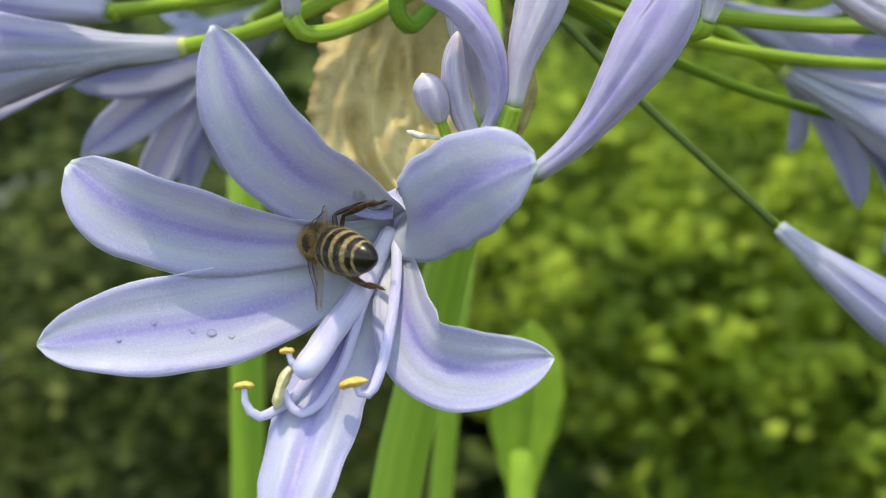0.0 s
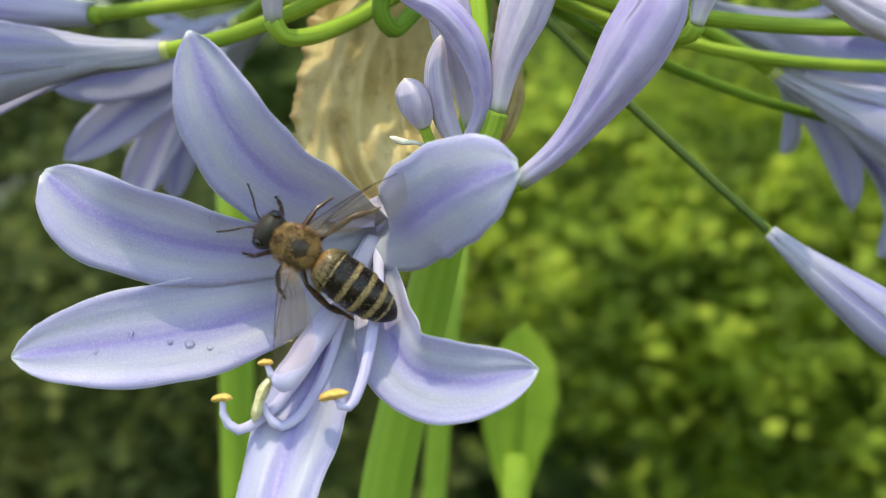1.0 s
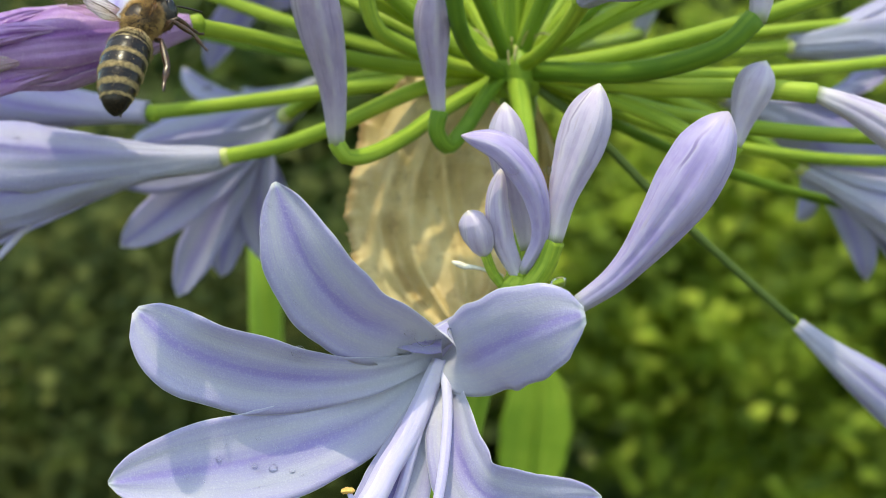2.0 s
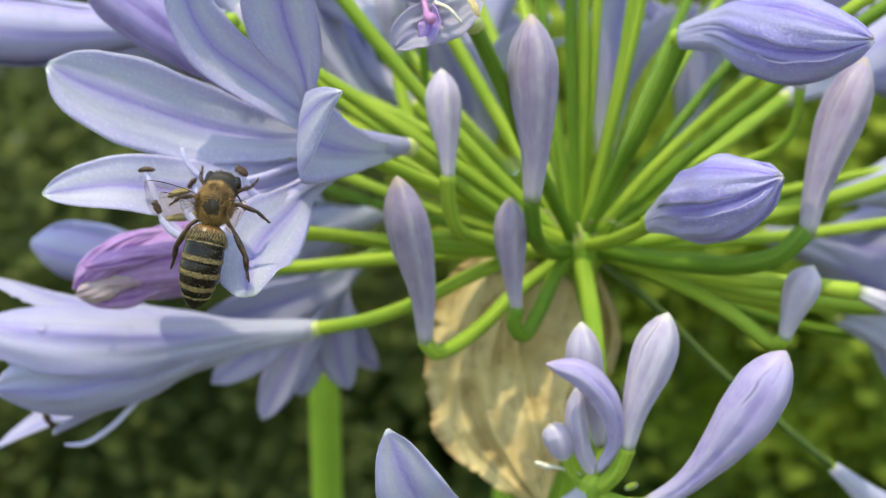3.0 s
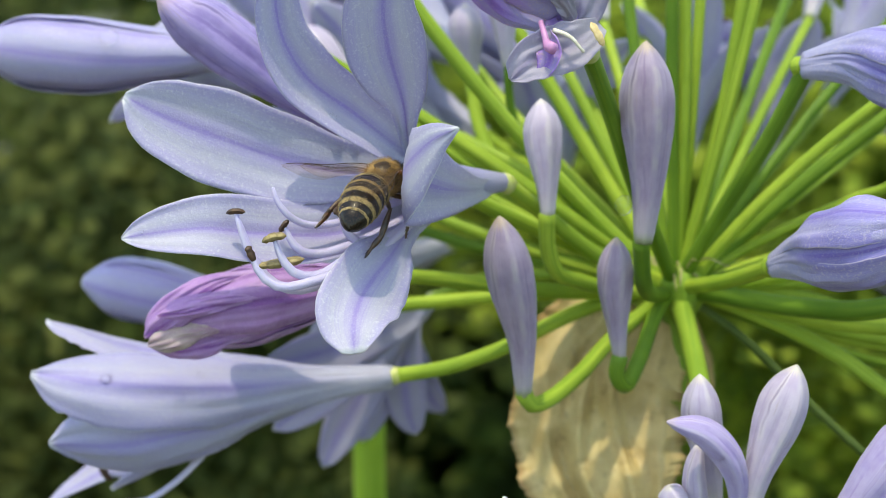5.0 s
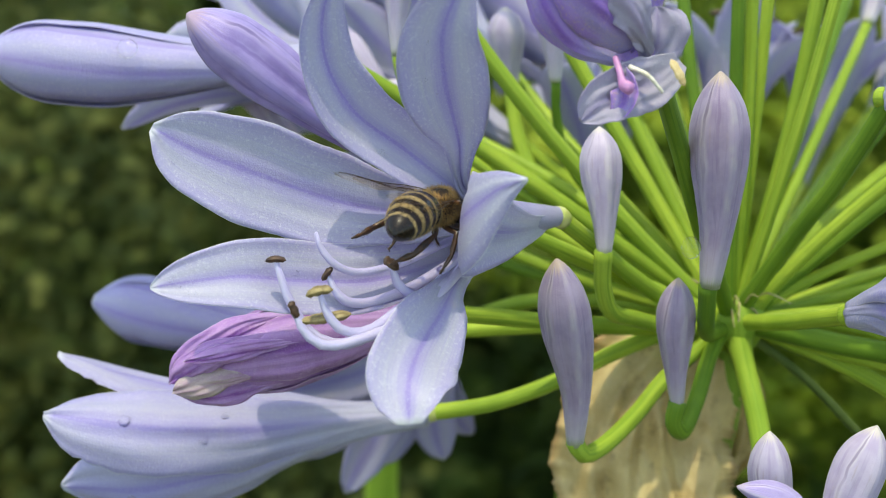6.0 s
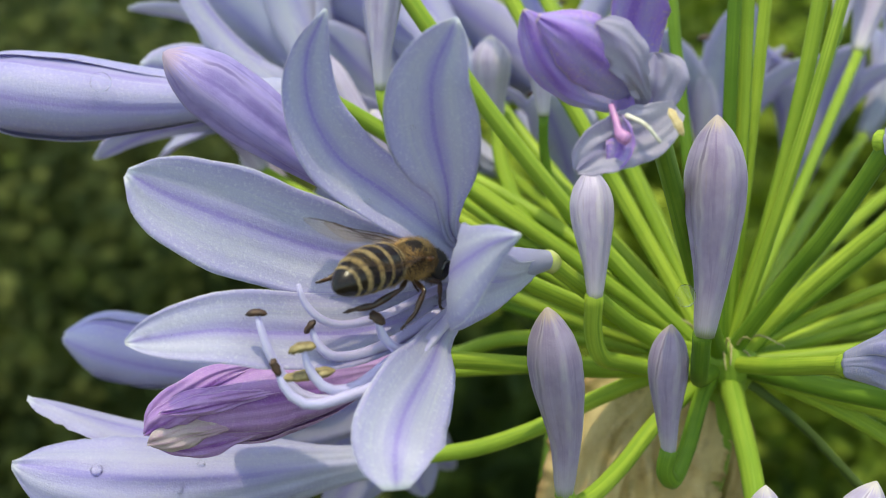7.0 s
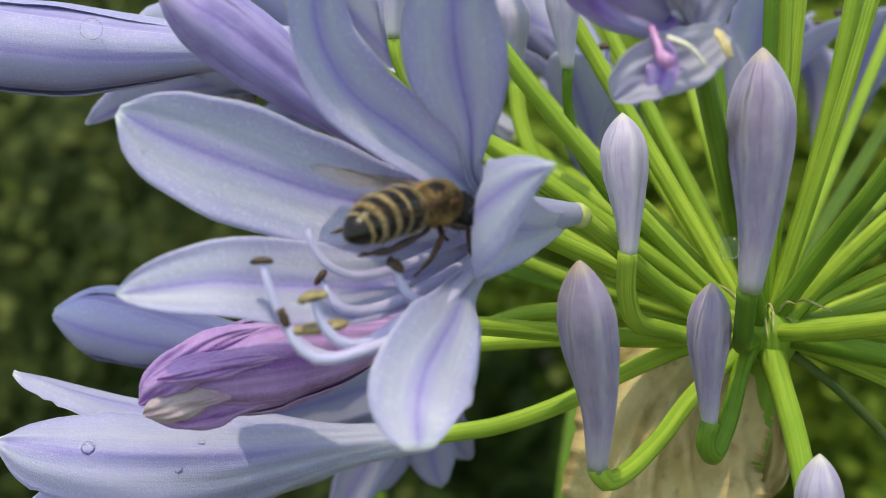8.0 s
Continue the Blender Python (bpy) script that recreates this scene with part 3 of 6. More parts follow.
# The flower that faces the camera first.
A_BASE = (-1.1, -25.0, -21.5)
A_AXIS = ((-7.5, -30.0, -26.0), (-0.22, -0.95, -0.2), 26.0)
A_BLADES = [
    ([(-7.6, -29.0, -25.8), (-11.1, -32.5, -23.9), (-15.4, -36.0, -21.2), (-18.8, -38.0, -16.6), (-21.5, -38.0, -9.8)], 8.0, {"cup": 0.2, "profile": EARLY}),
    ([(-7.6, -29.0, -26.1), (-13.0, -32.0, -27.3), (-19.7, -35.0, -27.1), (-25.3, -37.0, -25.6), (-29.9, -37.0, -23.9), (-33.7, -36.0, -20.9)], 7.6, {"cup": 0.25, "profile": ROUND}),
    ([(-7.6, -29.0, -26.6), (-13.0, -32.0, -31.0), (-18.8, -35.0, -32.9), (-24.5, -37.0, -33.9), (-30.3, -38.0, -34.6), (-35.9, -38.5, -35.4)], 8.2, {"cup": 0.22, "profile": BLADE, "twist": (14, 20)}),
    ([(-7.6, -29.0, -27.1), (-10.0, -34.0, -32.6), (-12.6, -39.0, -38.7), (-13.8, -42.0, -42.3), (-14.7, -45.0, -46.0), (-16.2, -47.0, -49.8)], 7.0, {"cup": -0.25, "profile": BLADE, "ripple": 0.5, "wrinkle": 0.12, "rows": 60, "cols": 18}),
    ([(-7.3, -29.0, -26.6), (-6.8, -32.8, -29.8), (-6.0, -36.5, -33.4), (-4.0, -39.2, -36.0), (0.0, -41.2, -36.5), (5.6, -42.0, -35.3)], 6.8, {"cup": 0.34, "profile": BLADE, "ripple": 0.35, "rows": 60, "cols": 18}),
    ([(-7.3, -29.0, -26.1), (-6.2, -33.0, -26.1), (-3.8, -38.0, -23.9), (-0.3, -42.0, -21.4), (2.0, -43.0, -20.3), (3.9, -43.0, -19.9)], 8.4, {"cup": -0.12, "profile": [(0, 0.35), (0.12, 0.56), (0.3, 0.88), (0.5, 1.0), (0.7, 0.98), (0.85, 0.82), (0.95, 0.52), (1, 0.16)], "facing": (-4, -140, -10)}),
]
A_STAMENS = [
    ([(-7.9, -30.0, -26.8), (-10.0, -34.0, -31.6), (-13.3, -38.0, -37.1), (-15.8, -40.0, -39.8), (-17.7, -41.0, -40.5), (-18.6, -41.0, -39.5), (-18.7, -41.0, -38.3)], {"anther": True, "material": ANTHER_YELLOW, "size": (1.7, 0.45)}),
    ([(-7.9, -30.0, -26.8), (-9.7, -35.0, -31.9), (-11.5, -38.0, -37.5), (-13.1, -40.0, -39.8), (-14.4, -41.0, -40.2), (-15.2, -41.0, -39.4), (-15.5, -41.0, -38.3)], {"anther": True, "material": ANTHER_PALE, "size": (3.8, 0.7), "way": (0.35, 0.2, 0.9)}),
    ([(-7.4, -30.0, -26.8), (-7.1, -34.0, -29.7), (-7.4, -38.0, -33.8), (-8.1, -40.0, -37.1), (-8.9, -41.0, -38.6), (-9.7, -41.0, -38.5), (-9.9, -41.0, -37.9)], {"anther": True, "material": ANTHER_YELLOW, "size": (2.4, 0.6), "way": (1.0, 0.0, 0.25)}),
    ([(-7.9, -30.0, -26.8), (-10.4, -35.0, -31.9), (-12.2, -38.0, -34.3), (-13.4, -41.0, -36.0), (-14.2, -42.0, -36.7)], {"r": 1.1, "blunt": True}),
    ([(-8.1, -30.0, -26.8), (-10.8, -36.0, -31.8), (-12.8, -39.0, -34.6), (-14.1, -41.0, -36.5), (-15.0, -41.0, -36.0), (-15.2, -41.0, -35.4)], {"anther": True, "material": ANTHER_YELLOW, "size": (1.2, 0.4)}),
]
flower_a, blades_a = open_flower("wide open lilac-blue flower wet with droplets, hanging from the head", A_BASE, A_BLADES, A_AXIS, A_STAMENS, material=PETAL_SILVER,
    throat=[(-1.1, -25.0, -21.5), (-3.6, -27.0, -23.2), (-7.3, -29.6, -25.8)], throat_r=[(0, 1.0), (0.4, 1.6), (1, 2.6)])

part("petal", Blade([(-13.6, -30.4, -22.0), (-12.2, -31.0, -23.2), (-10.6, -31.2, -24.2), (-9.0, -31.0, -24.7), (-7.6, -30.6, -25.0)], 2.6, facing=(-10, -140, 20), cup=0.35, ripple=0.25, profile=[(0, 0.3), (0.15, 0.9), (0.4, 1.0), (0.75, 0.9), (1, 0.6)], thick=0.3).mesh("petal", PETAL_LILAC), flower_a, "folded violet rim of the throat", A_BASE)

# The open flower that the bee visits last.
B_BASE = (-19.9, -11.2, 13.0)
B_AXIS = ((-25.0, -16.0, 14.0), (-0.72, -0.66, 0.16), 16.0)
B_BLADES = [
    ([(-23.9, -15.0, 13.6), (-29.1, -19.0, 15.0), (-34.4, -20.5, 15.5), (-40.4, -21.5, 16.8), (-46.7, -22.0, 19.1), (-52.1, -22.3, 21.3), (-55.4, -22.3, 23.1)], 8.8, {"cup": 0.24, "ripple": 0.4, "rib": 0.2, "rows": 60, "cols": 18, "profile": ROUND, "twist": (8, 16)}),
    ([(-23.9, -15.0, 13.8), (-29.4, -20.0, 17.2), (-34.5, -22.0, 21.4), (-38.7, -23.5, 24.9), (-40.8, -24.5, 29.1), (-40.9, -25.2, 33.1), (-39.5, -25.8, 36.5)], 5.6, {"cup": 0.5, "profile": NARROW, "facing": (-40, -120, 30), "twist": (0, 20), "ripple": 0.7, "rib": 0.3, "rows": 60, "cols": 18}),
    ([(-23.9, -15.0, 14.0), (-29.0, -20.0, 17.2), (-30.0, -24.0, 22.6), (-31.3, -27.0, 28.1), (-31.5, -28.5, 31.8), (-29.9, -30.0, 36.4)], 7.2, {"cup": 0.34, "ripple": 0.45, "rib": 0.25, "rows": 60, "cols": 18, "profile": [(0, 0.12), (0.3, 0.18), (0.42, 0.34), (0.55, 0.74), (0.68, 1.0), (0.8, 0.94), (0.9, 0.66), (0.97, 0.34), (1, 0.08)], "facing": (-40, -120, 30)}),
    ([(-20.6, -11.9, 12.9), (-23.0, -17.0, 13.2), (-25.8, -22.2, 14.2), (-28.2, -25.8, 15.4), (-29.6, -28.2, 16.4), (-29.5, -30.6, 17.6), (-28.4, -32.6, 19.2), (-26.9, -34.0, 20.7), (-25.2, -35.1, 21.6)], 8.6, {"cup": 0.16, "rows": 48, "profile": [(0, 0.14), (0.15, 0.26), (0.35, 0.52), (0.52, 0.84), (0.63, 0.98), (0.72, 0.92), (0.84, 0.60), (0.94, 0.26), (1, 0.03)], "across": (0.12, 0.05, 1.0), "ripple": 0.08, "rib": 0.0}),
    ([(-23.8, -15.0, 12.8), (-29.2, -22.0, 10.5), (-31.4, -29.0, 9.0), (-33.4, -34.0, 7.2), (-34.1, -37.0, 5.6), (-34.0, -39.0, 3.5)], 7.2, {"cup": 0.12, "profile": [(0, 0.12), (0.2, 0.17), (0.38, 0.36), (0.55, 0.70), (0.72, 1.0), (0.85, 0.97), (0.94, 0.74), (1, 0.28)], "facing": (-40, -140, 5)}),
    ([(-23.9, -15.0, 13.3), (-29.5, -19.0, 11.4), (-36.7, -23.5, 10.4), (-42.9, -26.0, 11.0), (-47.6, -28.0, 11.9), (-51.8, -29.0, 11.7), (-54.8, -29.4, 11.3)], 6.6, {"cup": 0.26, "ripple": 0.55, "rows": 60, "cols": 18, "profile": BLADE, "facing": (-48, -95, 55)}),
]
B_STAMENS = [
    ([(-26.0, -15.0, 12.9), (-30.5, -22.0, 10.5), (-36.2, -27.0, 7.2), (-39.4, -29.0, 6.4), (-41.8, -29.0, 7.2), (-43.7, -29.0, 10.2), (-44.7, -28.7, 13.2)], {"anther": True, "size": (1.7, 0.42), "way": (1, 0, 0.05)}),
    ([(-26.0, -15.0, 13.3), (-30.9, -20.0, 12.6), (-35.3, -24.0, 11.7), (-38.6, -26.0, 11.7), (-40.4, -27.0, 12.9), (-41.4, -27.0, 14.4), (-41.6, -27.0, 15.3)], {"r": 0.36}),
    ([(-26.0, -15.0, 12.9), (-29.7, -22.0, 11.0), (-31.6, -26.0, 10.3), (-33.6, -28.0, 10.3), (-34.9, -29.0, 11.6), (-35.4, -29.6, 13.2)], {"anther": True, "size": (1.5, 0.45), "way": (0.8, 0, -0.55)}),
    ([(-26.0, -15.0, 12.9), (-30.9, -21.0, 10.7), (-35.3, -25.0, 9.4), (-37.8, -26.0, 9.0), (-39.4, -27.0, 9.6), (-40.2, -27.0, 10.6), (-40.6, -27.0, 11.6)], {"anther": True, "size": (1.4, 0.42), "way": (0.6, 0, 0.75)}),
    ([(-26.0, -15.0, 12.9), (-30.6, -23.0, 10.6), (-34.6, -29.0, 9.5), (-37.4, -31.0, 8.2), (-39.3, -32.0, 8.6), (-40.5, -32.0, 10.0), (-41.0, -32.0, 11.5)], {"anther": True, "material": ANTHER_OLIVE, "size": (2.2, 0.55), "way": (1, 0, 0.25)}),
    ([(-26.0, -15.0, 12.9), (-30.3, -24.0, 10.6), (-33.8, -30.0, 9.0), (-37.8, -32.0, 7.9), (-40.8, -33.0, 7.7), (-42.4, -33.0, 9.0), (-42.9, -33.0, 10.4)], {"anther": True, "size": (1.6, 0.42), "way": (0.4, 0, -0.9)}),
]
flower_b, blades_b = open_flower("open pale lilac-blue flower with long curved stamens and dark anthers", B_BASE, B_BLADES, B_AXIS, B_STAMENS,
    throat=[(-19.9, -11.2, 13.0), (-23.0, -14.0, 13.4), (-27.0, -18.0, 13.8), (-29.5, -20.5, 14.2)], throat_r=[(0, 0.9), (0.3, 1.5), (0.7, 2.5), (1, 3.3)], throat_material=TUBE_LILAC,
    stalk=[(-19.8, -11.2, 12.9), (-16.4, -9.0, 9.9), (-11.5, -6.0, 5.5), (-6.3, -3.0, 1.6), (-1.0, 0.0, -1.0)])
lying = spline([(-42.6, -31.5, 9.2), (-41.0, -31.3, 9.4), (-38.6, -31.0, 9.7)], 12)
part("anther", pod_mesh(lying, 0.62, 0.7, ANTHER_OLIVE, "anther"), flower_b, "long olive anther lying across the stamens", B_BASE)

# The trumpet below it, seen from the side.
C_BASE = (-31.6, -2.2, -10.3)
C_AXIS = ((-31.6, -2.2, -10.3), (-0.985, -0.04, -0.12), 4.0)
C_BLADES = [
    ([(-31.6, -2.4, -9.6), (-39.9, -4.0, -9.5), (-50.1, -6.0, -7.6), (-59.1, -5.0, -6.2), (-68.9, -4.7, -3.1)], 6.5, {"cup": 0.3, "profile": BLADE, "ripple": 0.55, "wrinkle": 0.09, "fray": 0.06, "rows": 56, "cols": 18}),
    ([(-31.6, -2.8, -10.0), (-39.9, -5.0, -9.9), (-49.7, -9.5, -9.2), (-59.1, -12.0, -8.0), (-68.7, -12.0, -6.6)], 8.6, {"cup": 0.4, "profile": ROUND, "ripple": 0.65, "wrinkle": 0.11, "fray": 0.07, "rows": 56, "cols": 18}),
    ([(-31.6, -1.8, -10.3), (-40.0, -2.0, -10.6), (-50.8, 0.0, -11.4), (-61.9, 2.0, -12.6), (-71.6, 3.0, -13.8)], 8.0, {"cup": 0.4, "profile": BLADE, "ripple": 0.55, "wrinkle": 0.09, "fray": 0.06, "rows": 56, "cols": 18}),
    ([(-31.6, -2.8, -10.6), (-39.9, -5.0, -10.8), (-49.8, -9.0, -13.0), (-58.9, -11.0, -14.6), (-68.2, -8.7, -15.4)], 8.6, {"cup": 0.4, "profile": ROUND, "ripple": 0.65, "wrinkle": 0.11, "fray": 0.07, "rows": 56, "cols": 18}),
    ([(-31.6, -2.2, -10.9), (-39.9, -3.0, -11.7), (-49.2, -4.0, -15.3), (-56.4, -5.0, -19.1), (-62.9, -5.0, -22.1)], 6.0, {"cup": 0.4, "profile": BLADE, "ripple": 0.55, "wrinkle": 0.09, "fray": 0.06, "rows": 56, "cols": 18}),
    ([(-31.6, -1.8, -10.9), (-40.0, -1.0, -11.8), (-51.2, 3.0, -15.4), (-61.6, 3.0, -21.1), (-71.6, -1.0, -25.7)], 6.0, {"cup": 0.3, "profile": NARROW}),
]
C_STAMENS = [
    ([(-38.0, -3.0, -11.3), (-43.9, -4.0, -13.3), (-50.3, -6.0, -16.0), (-55.6, -6.0, -21.1), (-59.0, -6.0, -23.2), (-61.2, -6.0, -23.2)], {"r": 0.4}),
    ([(-38.0, -3.0, -11.3), (-43.9, -4.0, -13.3), (-55.4, -2.0, -18.7), (-62.2, -2.0, -21.8), (-63.8, -2.0, -21.5)], {"r": 0.4, "anther": True, "way": (0.5, 0, -0.8)}),
]
flower_c, blades_c = open_flower("half-open trumpet of a lilac-blue flower lying sideways, wet", C_BASE, C_BLADES, C_AXIS, C_STAMENS, material=PETAL_SOFT,
    throat=[(-31.4, -2.2, -10.3), (-36.0, -2.8, -10.7), (-42.0, -3.6, -11.4), (-50.0, -4.4, -12.6)], throat_r=[(0, 0.85), (0.25, 1.25), (0.6, 2.2), (1, 4.0)],
    stalk=[(-31.6, -2.2, -10.3), (-25.3, -3.0, -9.0), (-19.4, -3.0, -6.9), (-13.3, -2.0, -4.1), (-7.2, -1.0, -1.9), (-1.2, 0.0, -1.0)])

# A flower that hangs behind the trumpet, and loose ones further round the head.
def round_flower(label, base, way, length=34.0, spread=13.0, width=8.0, seed=0, stalk=None, material=PETAL_SOFT, droop=0.0):
    """An open flower along its axis, for those that are seen out of focus."""
    rng = np.random.RandomState(seed)
    base = np.array(base, float)
    d = unit(np.array(way, float))
    a = unit(np.cross(d, (0.13, 0.2, 1.0)))
    b = np.cross(d, a)
    rows = []
    for k in range(6):
        w = math.pi / 3 * k + rng.uniform(-0.2, 0.2) + seed
        out = a * math.cos(w) + b * math.sin(w)
        sp, ln = spread * rng.uniform(0.75, 1.2), length * rng.uniform(0.9, 1.08)
        pts = [base + out * 0.6, base + d * ln * 0.3 + out * 1.8, base + d * ln * 0.62 + out * sp * 0.42, base + d * ln * 0.85 + out * sp * 0.8, base + d * ln + out * sp * 1.25]
        rows.append(([tuple(p) for p in pts], width * rng.uniform(0.85, 1.1), {"cup": 0.25, "rows": 22, "cols": 8}))
    axis = (base, d, 9.0)
    tips = []
    for k in range(4):
        w = math.pi / 2 * k + seed
        out = a * math.cos(w) + b * math.sin(w)
        tips.append(([tuple(base + d * length * 0.3), tuple(base + d * length * 0.6 + out * 2), tuple(base + d * length * 0.8 + out * 4), tuple(base + d * length * 0.86 + out * 5 + np.array((0, 0, 2.0)))], {"anther": True}))
    return open_flower(label, tuple(base), rows, axis, tips, throat=[tuple(base), tuple(base + d * length * 0.18), tuple(base + d * length * 0.42)], throat_r=[(0, 0.9), (0.5, 1.6), (1, 3.0)], stalk=stalk, material=material)


HUB_MM = (0.0, 0.0, -1.0)
G_BASE = (-27.0, 17.0, -6.5)
G_TIPS = [((-41.3, 19.4, -29.5), 5.5), ((-47.0, 14.0, -22.4), 6.0), ((-36.5, 24.0, -27.7), 5.5), ((-29.2, 20.0, -25.4), 6.0), ((-25.5, 26.0, -24.6), 5.0), ((-48.0, 12.0, -13.5), 6.5)]
G_BLADES = []
for tip_g, wide_g in G_TIPS:
    b0, b1 = np.array(G_BASE), np.array(tip_g)
    bend = np.array((-33.0, 17.0, -12.0))
    G_BLADES.append(([tuple(b0), tuple(b0 * 0.6 + bend * 0.4), tuple(b0 * 0.2 + bend * 0.5 + b1 * 0.3), tuple(bend * 0.25 + b1 * 0.75), tuple(b1)], wide_g, {"cup": 0.2, "profile": BLADE, "facing": (-50, -60, -20), "rows": 22, "cols": 8}))
# Its duller petal colour carries the shade in which this flower hangs.
open_flower("blurred lilac-blue flower nodding behind the trumpet", G_BASE, G_BLADES, None, material=PETAL_SOFT, stalk=[G_BASE, (-21, 13, -3.0), (-12, 7, -1.0), HUB_MM])
round_flower("blurred pale flower behind the open one", (-35.0, 31.0, 13.0), (-0.5, 0.3, 0.62), 32, 13, 8, 5, [(-35.0, 31.0, 13.0), (-24, 21, 9), (-11, 9, 4), HUB_MM], PETAL_PALE)
round_flower("blurred blue flower low behind the stalks", (27.0, 20.0, -4.0), (0.75, 0.5, -0.25), 32, 13, 8, 9, [(27.0, 20.0, -4.0), (18, 13, -2), (9, 6, 0), HUB_MM])
round_flower("blurred blue flower at the far side", (30.0, 24.0, 14.0), (0.75, 0.55, 0.2), 32, 13, 8, 12, [(30.0, 24.0, 14.0), (20, 15, 9), (9, 7, 4), HUB_MM])
round_flower("blurred lilac flower behind the stalks", (-8.0, 38.0, 16.0), (-0.2, 0.85, 0.3), 32, 14, 8, 15, [(-8.0, 38.0, 16.0), (-6, 25, 10), (-3, 12, 4), HUB_MM])
round_flower("blurred lilac flower behind, over the stalks", (-22.0, 26.0, 22.0), (-0.45, 0.6, 0.35), 30, 13, 8, 21, [(-22.0, 26.0, 22.0), (-15, 17, 14), (-7, 8, 6), HUB_MM])
round_flower("blurred flower under the stalks", (34.0, 8.0, -12.0), (0.85, 0.3, -0.4), 30, 12, 8, 29, [(34.0, 8.0, -12.0), (23, 6, -6), (11, 3, -2), HUB_MM])

round_flower("blurred lilac flower deep behind the open one", (-20.0, 34.0, 12.0), (-0.6, 0.7, 0.25), 30, 15, 9, 35, [(-20.0, 34.0, 12.0), (-13, 22, 8), (-6, 10, 3), HUB_MM])
round_flower("blurred blue flower out at the side", (34.0, 16.0, 2.0), (0.9, 0.35, 0.1), 30, 15, 9, 37, [(34.0, 16.0, 2.0), (23, 11, 1), (11, 5, 0), HUB_MM])
for k, (p, way, long, label) in enumerate((
    ((7.7, 40.0, 4.0), (0.1, 0.35, 0.95), 24, "blurred lilac flower deep between the stalks"),
    ((20.0, 46.0, 4.0), (0.25, 0.3, 0.9), 22, "blurred blue flower low between the stalks"),
    ((-24.0, 32.0, 10.0), (-0.5, 0.3, 0.5), 26, "blurred lilac flower behind the open flower"),
    ((-10.5, 27.0, 3.0), (-0.05, 0.3, 0.95), 20, "blurred lilac flower behind the slim bud"),
    ((-35.7, 22.0, 19.0), (-0.95, 0.2, 0.22), 26, "blurred pale flower reaching out behind the folded one"),
    ((-24.0, 34.0, -3.0), (-0.6, 0.6, -0.3), 28, "blurred lilac flower low behind the trumpet"),
    ((30.0, 48.0, 14.0), (0.35, 0.25, 0.5), 24, "blurred pale flower at the far rim of the head"),
    ((4.0, 58.0, 30.0), (0.1, 0.5, 0.85), 24, "blurred pale flower at the back of the head"),
    ((-14.0, 54.0, 34.0), (-0.3, 0.5, 0.8), 24, "blurred lilac flower at the back of the head"))):
    round_flower(label, p, way, long, 10, 7.5, 40 + k, [p, tuple(np.array(p) * 0.6), tuple(np.array(p) * 0.25), HUB_MM], PETAL)
faded = closed_flower("faded purple flower folded shut, wrinkled and wet", [(-33.0, -12.0, 3.6), (-41.7, -14.5, 2.2), (-48.7, -15.5, 0.7), (-56.5, -15.5, -2.0)], 3.8,
    [(-33.0, -12.0, 3.6), (-29.0, -9.8, 2.9), (-20.5, -6.0, 1.0), (-11.6, -3.0, -0.6), HUB_MM], PETAL_WILT,
    shape=[(0, 0.25), (0.15, 0.48), (0.35, 0.84), (0.52, 1.0), (0.66, 0.90), (0.79, 0.62), (0.91, 0.32), (1, 0.12)], wrinkle=0.05, turn=0.5, start=0.55, pleat=0.20, ripple=0.3, ragged=0.10, crumple=0.05)
FADED_BASE = (-33.0, -12.0, 3.6)
for pts, wide, mat, more in (
    ([(-46.5, -18.0, 3.6), (-50.0, -19.0, 2.6), (-52.8, -19.0, 1.0), (-55.4, -18.0, -0.9)], 2.8, PETAL_WILT, {"profile": ROUND}),
    ([(-44.0, -16.4, 5.2), (-49.0, -17.4, 3.9), (-52.6, -17.6, 1.7), (-55.6, -17.0, -0.9)], 3.2, PETAL_WILT, {"profile": ROUND}),
    ([(-47.4, -18.6, 0.1), (-50.6, -19.4, -0.4), (-52.9, -19.2, -1.0), (-55.0, -18.4, -1.6)], 2.8, PETAL_WET, {"profile": ROUND}),
    ([(-43.2, -18.4, 3.2), (-48.6, -19.8, 2.6), (-51.4, -20.0, 2.0), (-53.9, -19.6, 1.6)], 1.9, PETAL_WILT, {"profile": NARROW}),
    ([(-44.4, -17.2, -0.6), (-49.3, -18.2, -1.8), (-52.3, -18.0, -2.3), (-55.2, -17.2, -2.0)], 2.8, PETAL_WILT, {"profile": NARROW})):
    part("petal", Blade(pts, wide, facing=(-50, 30, 4), cup=0.35, ripple=0.3, wrinkle=0.10, crumple=0.14, rows=40, cols=22, thick=0.25, seed=int(wide * 50), **more).mesh("petal", mat), faded, "crumpled wet petal end", FADED_BASE)
closed_flower("long lilac-blue flower still folded shut, with droplets", [(-41.3, 3.0, 25.7), (-50.1, 3.0, 25.1), (-63.8, 4.0, 24.7), (-77.0, 5.0, 25.6)], 4.1,
    [(-41.3, 3.0, 25.7), (-36.9, 4.0, 23.1), (-27.8, 4.0, 17.5), (-18.7, 2.0, 11.7), HUB_MM], PETAL_LILAC)
closed_flower("blurred lilac flower folded shut, low behind the faded one", [(-42.0, 9.0, -6.0), (-52.0, 11.0, -5.4), (-60.5, 12.0, -4.2), (-68.9, 12.7, -2.8)], 3.7,
    [(-42.0, 9.0, -6.0), (-33.2, 8.0, -5.0), (-15.5, 4.0, -2.6), HUB_MM], PETAL_LILAC)
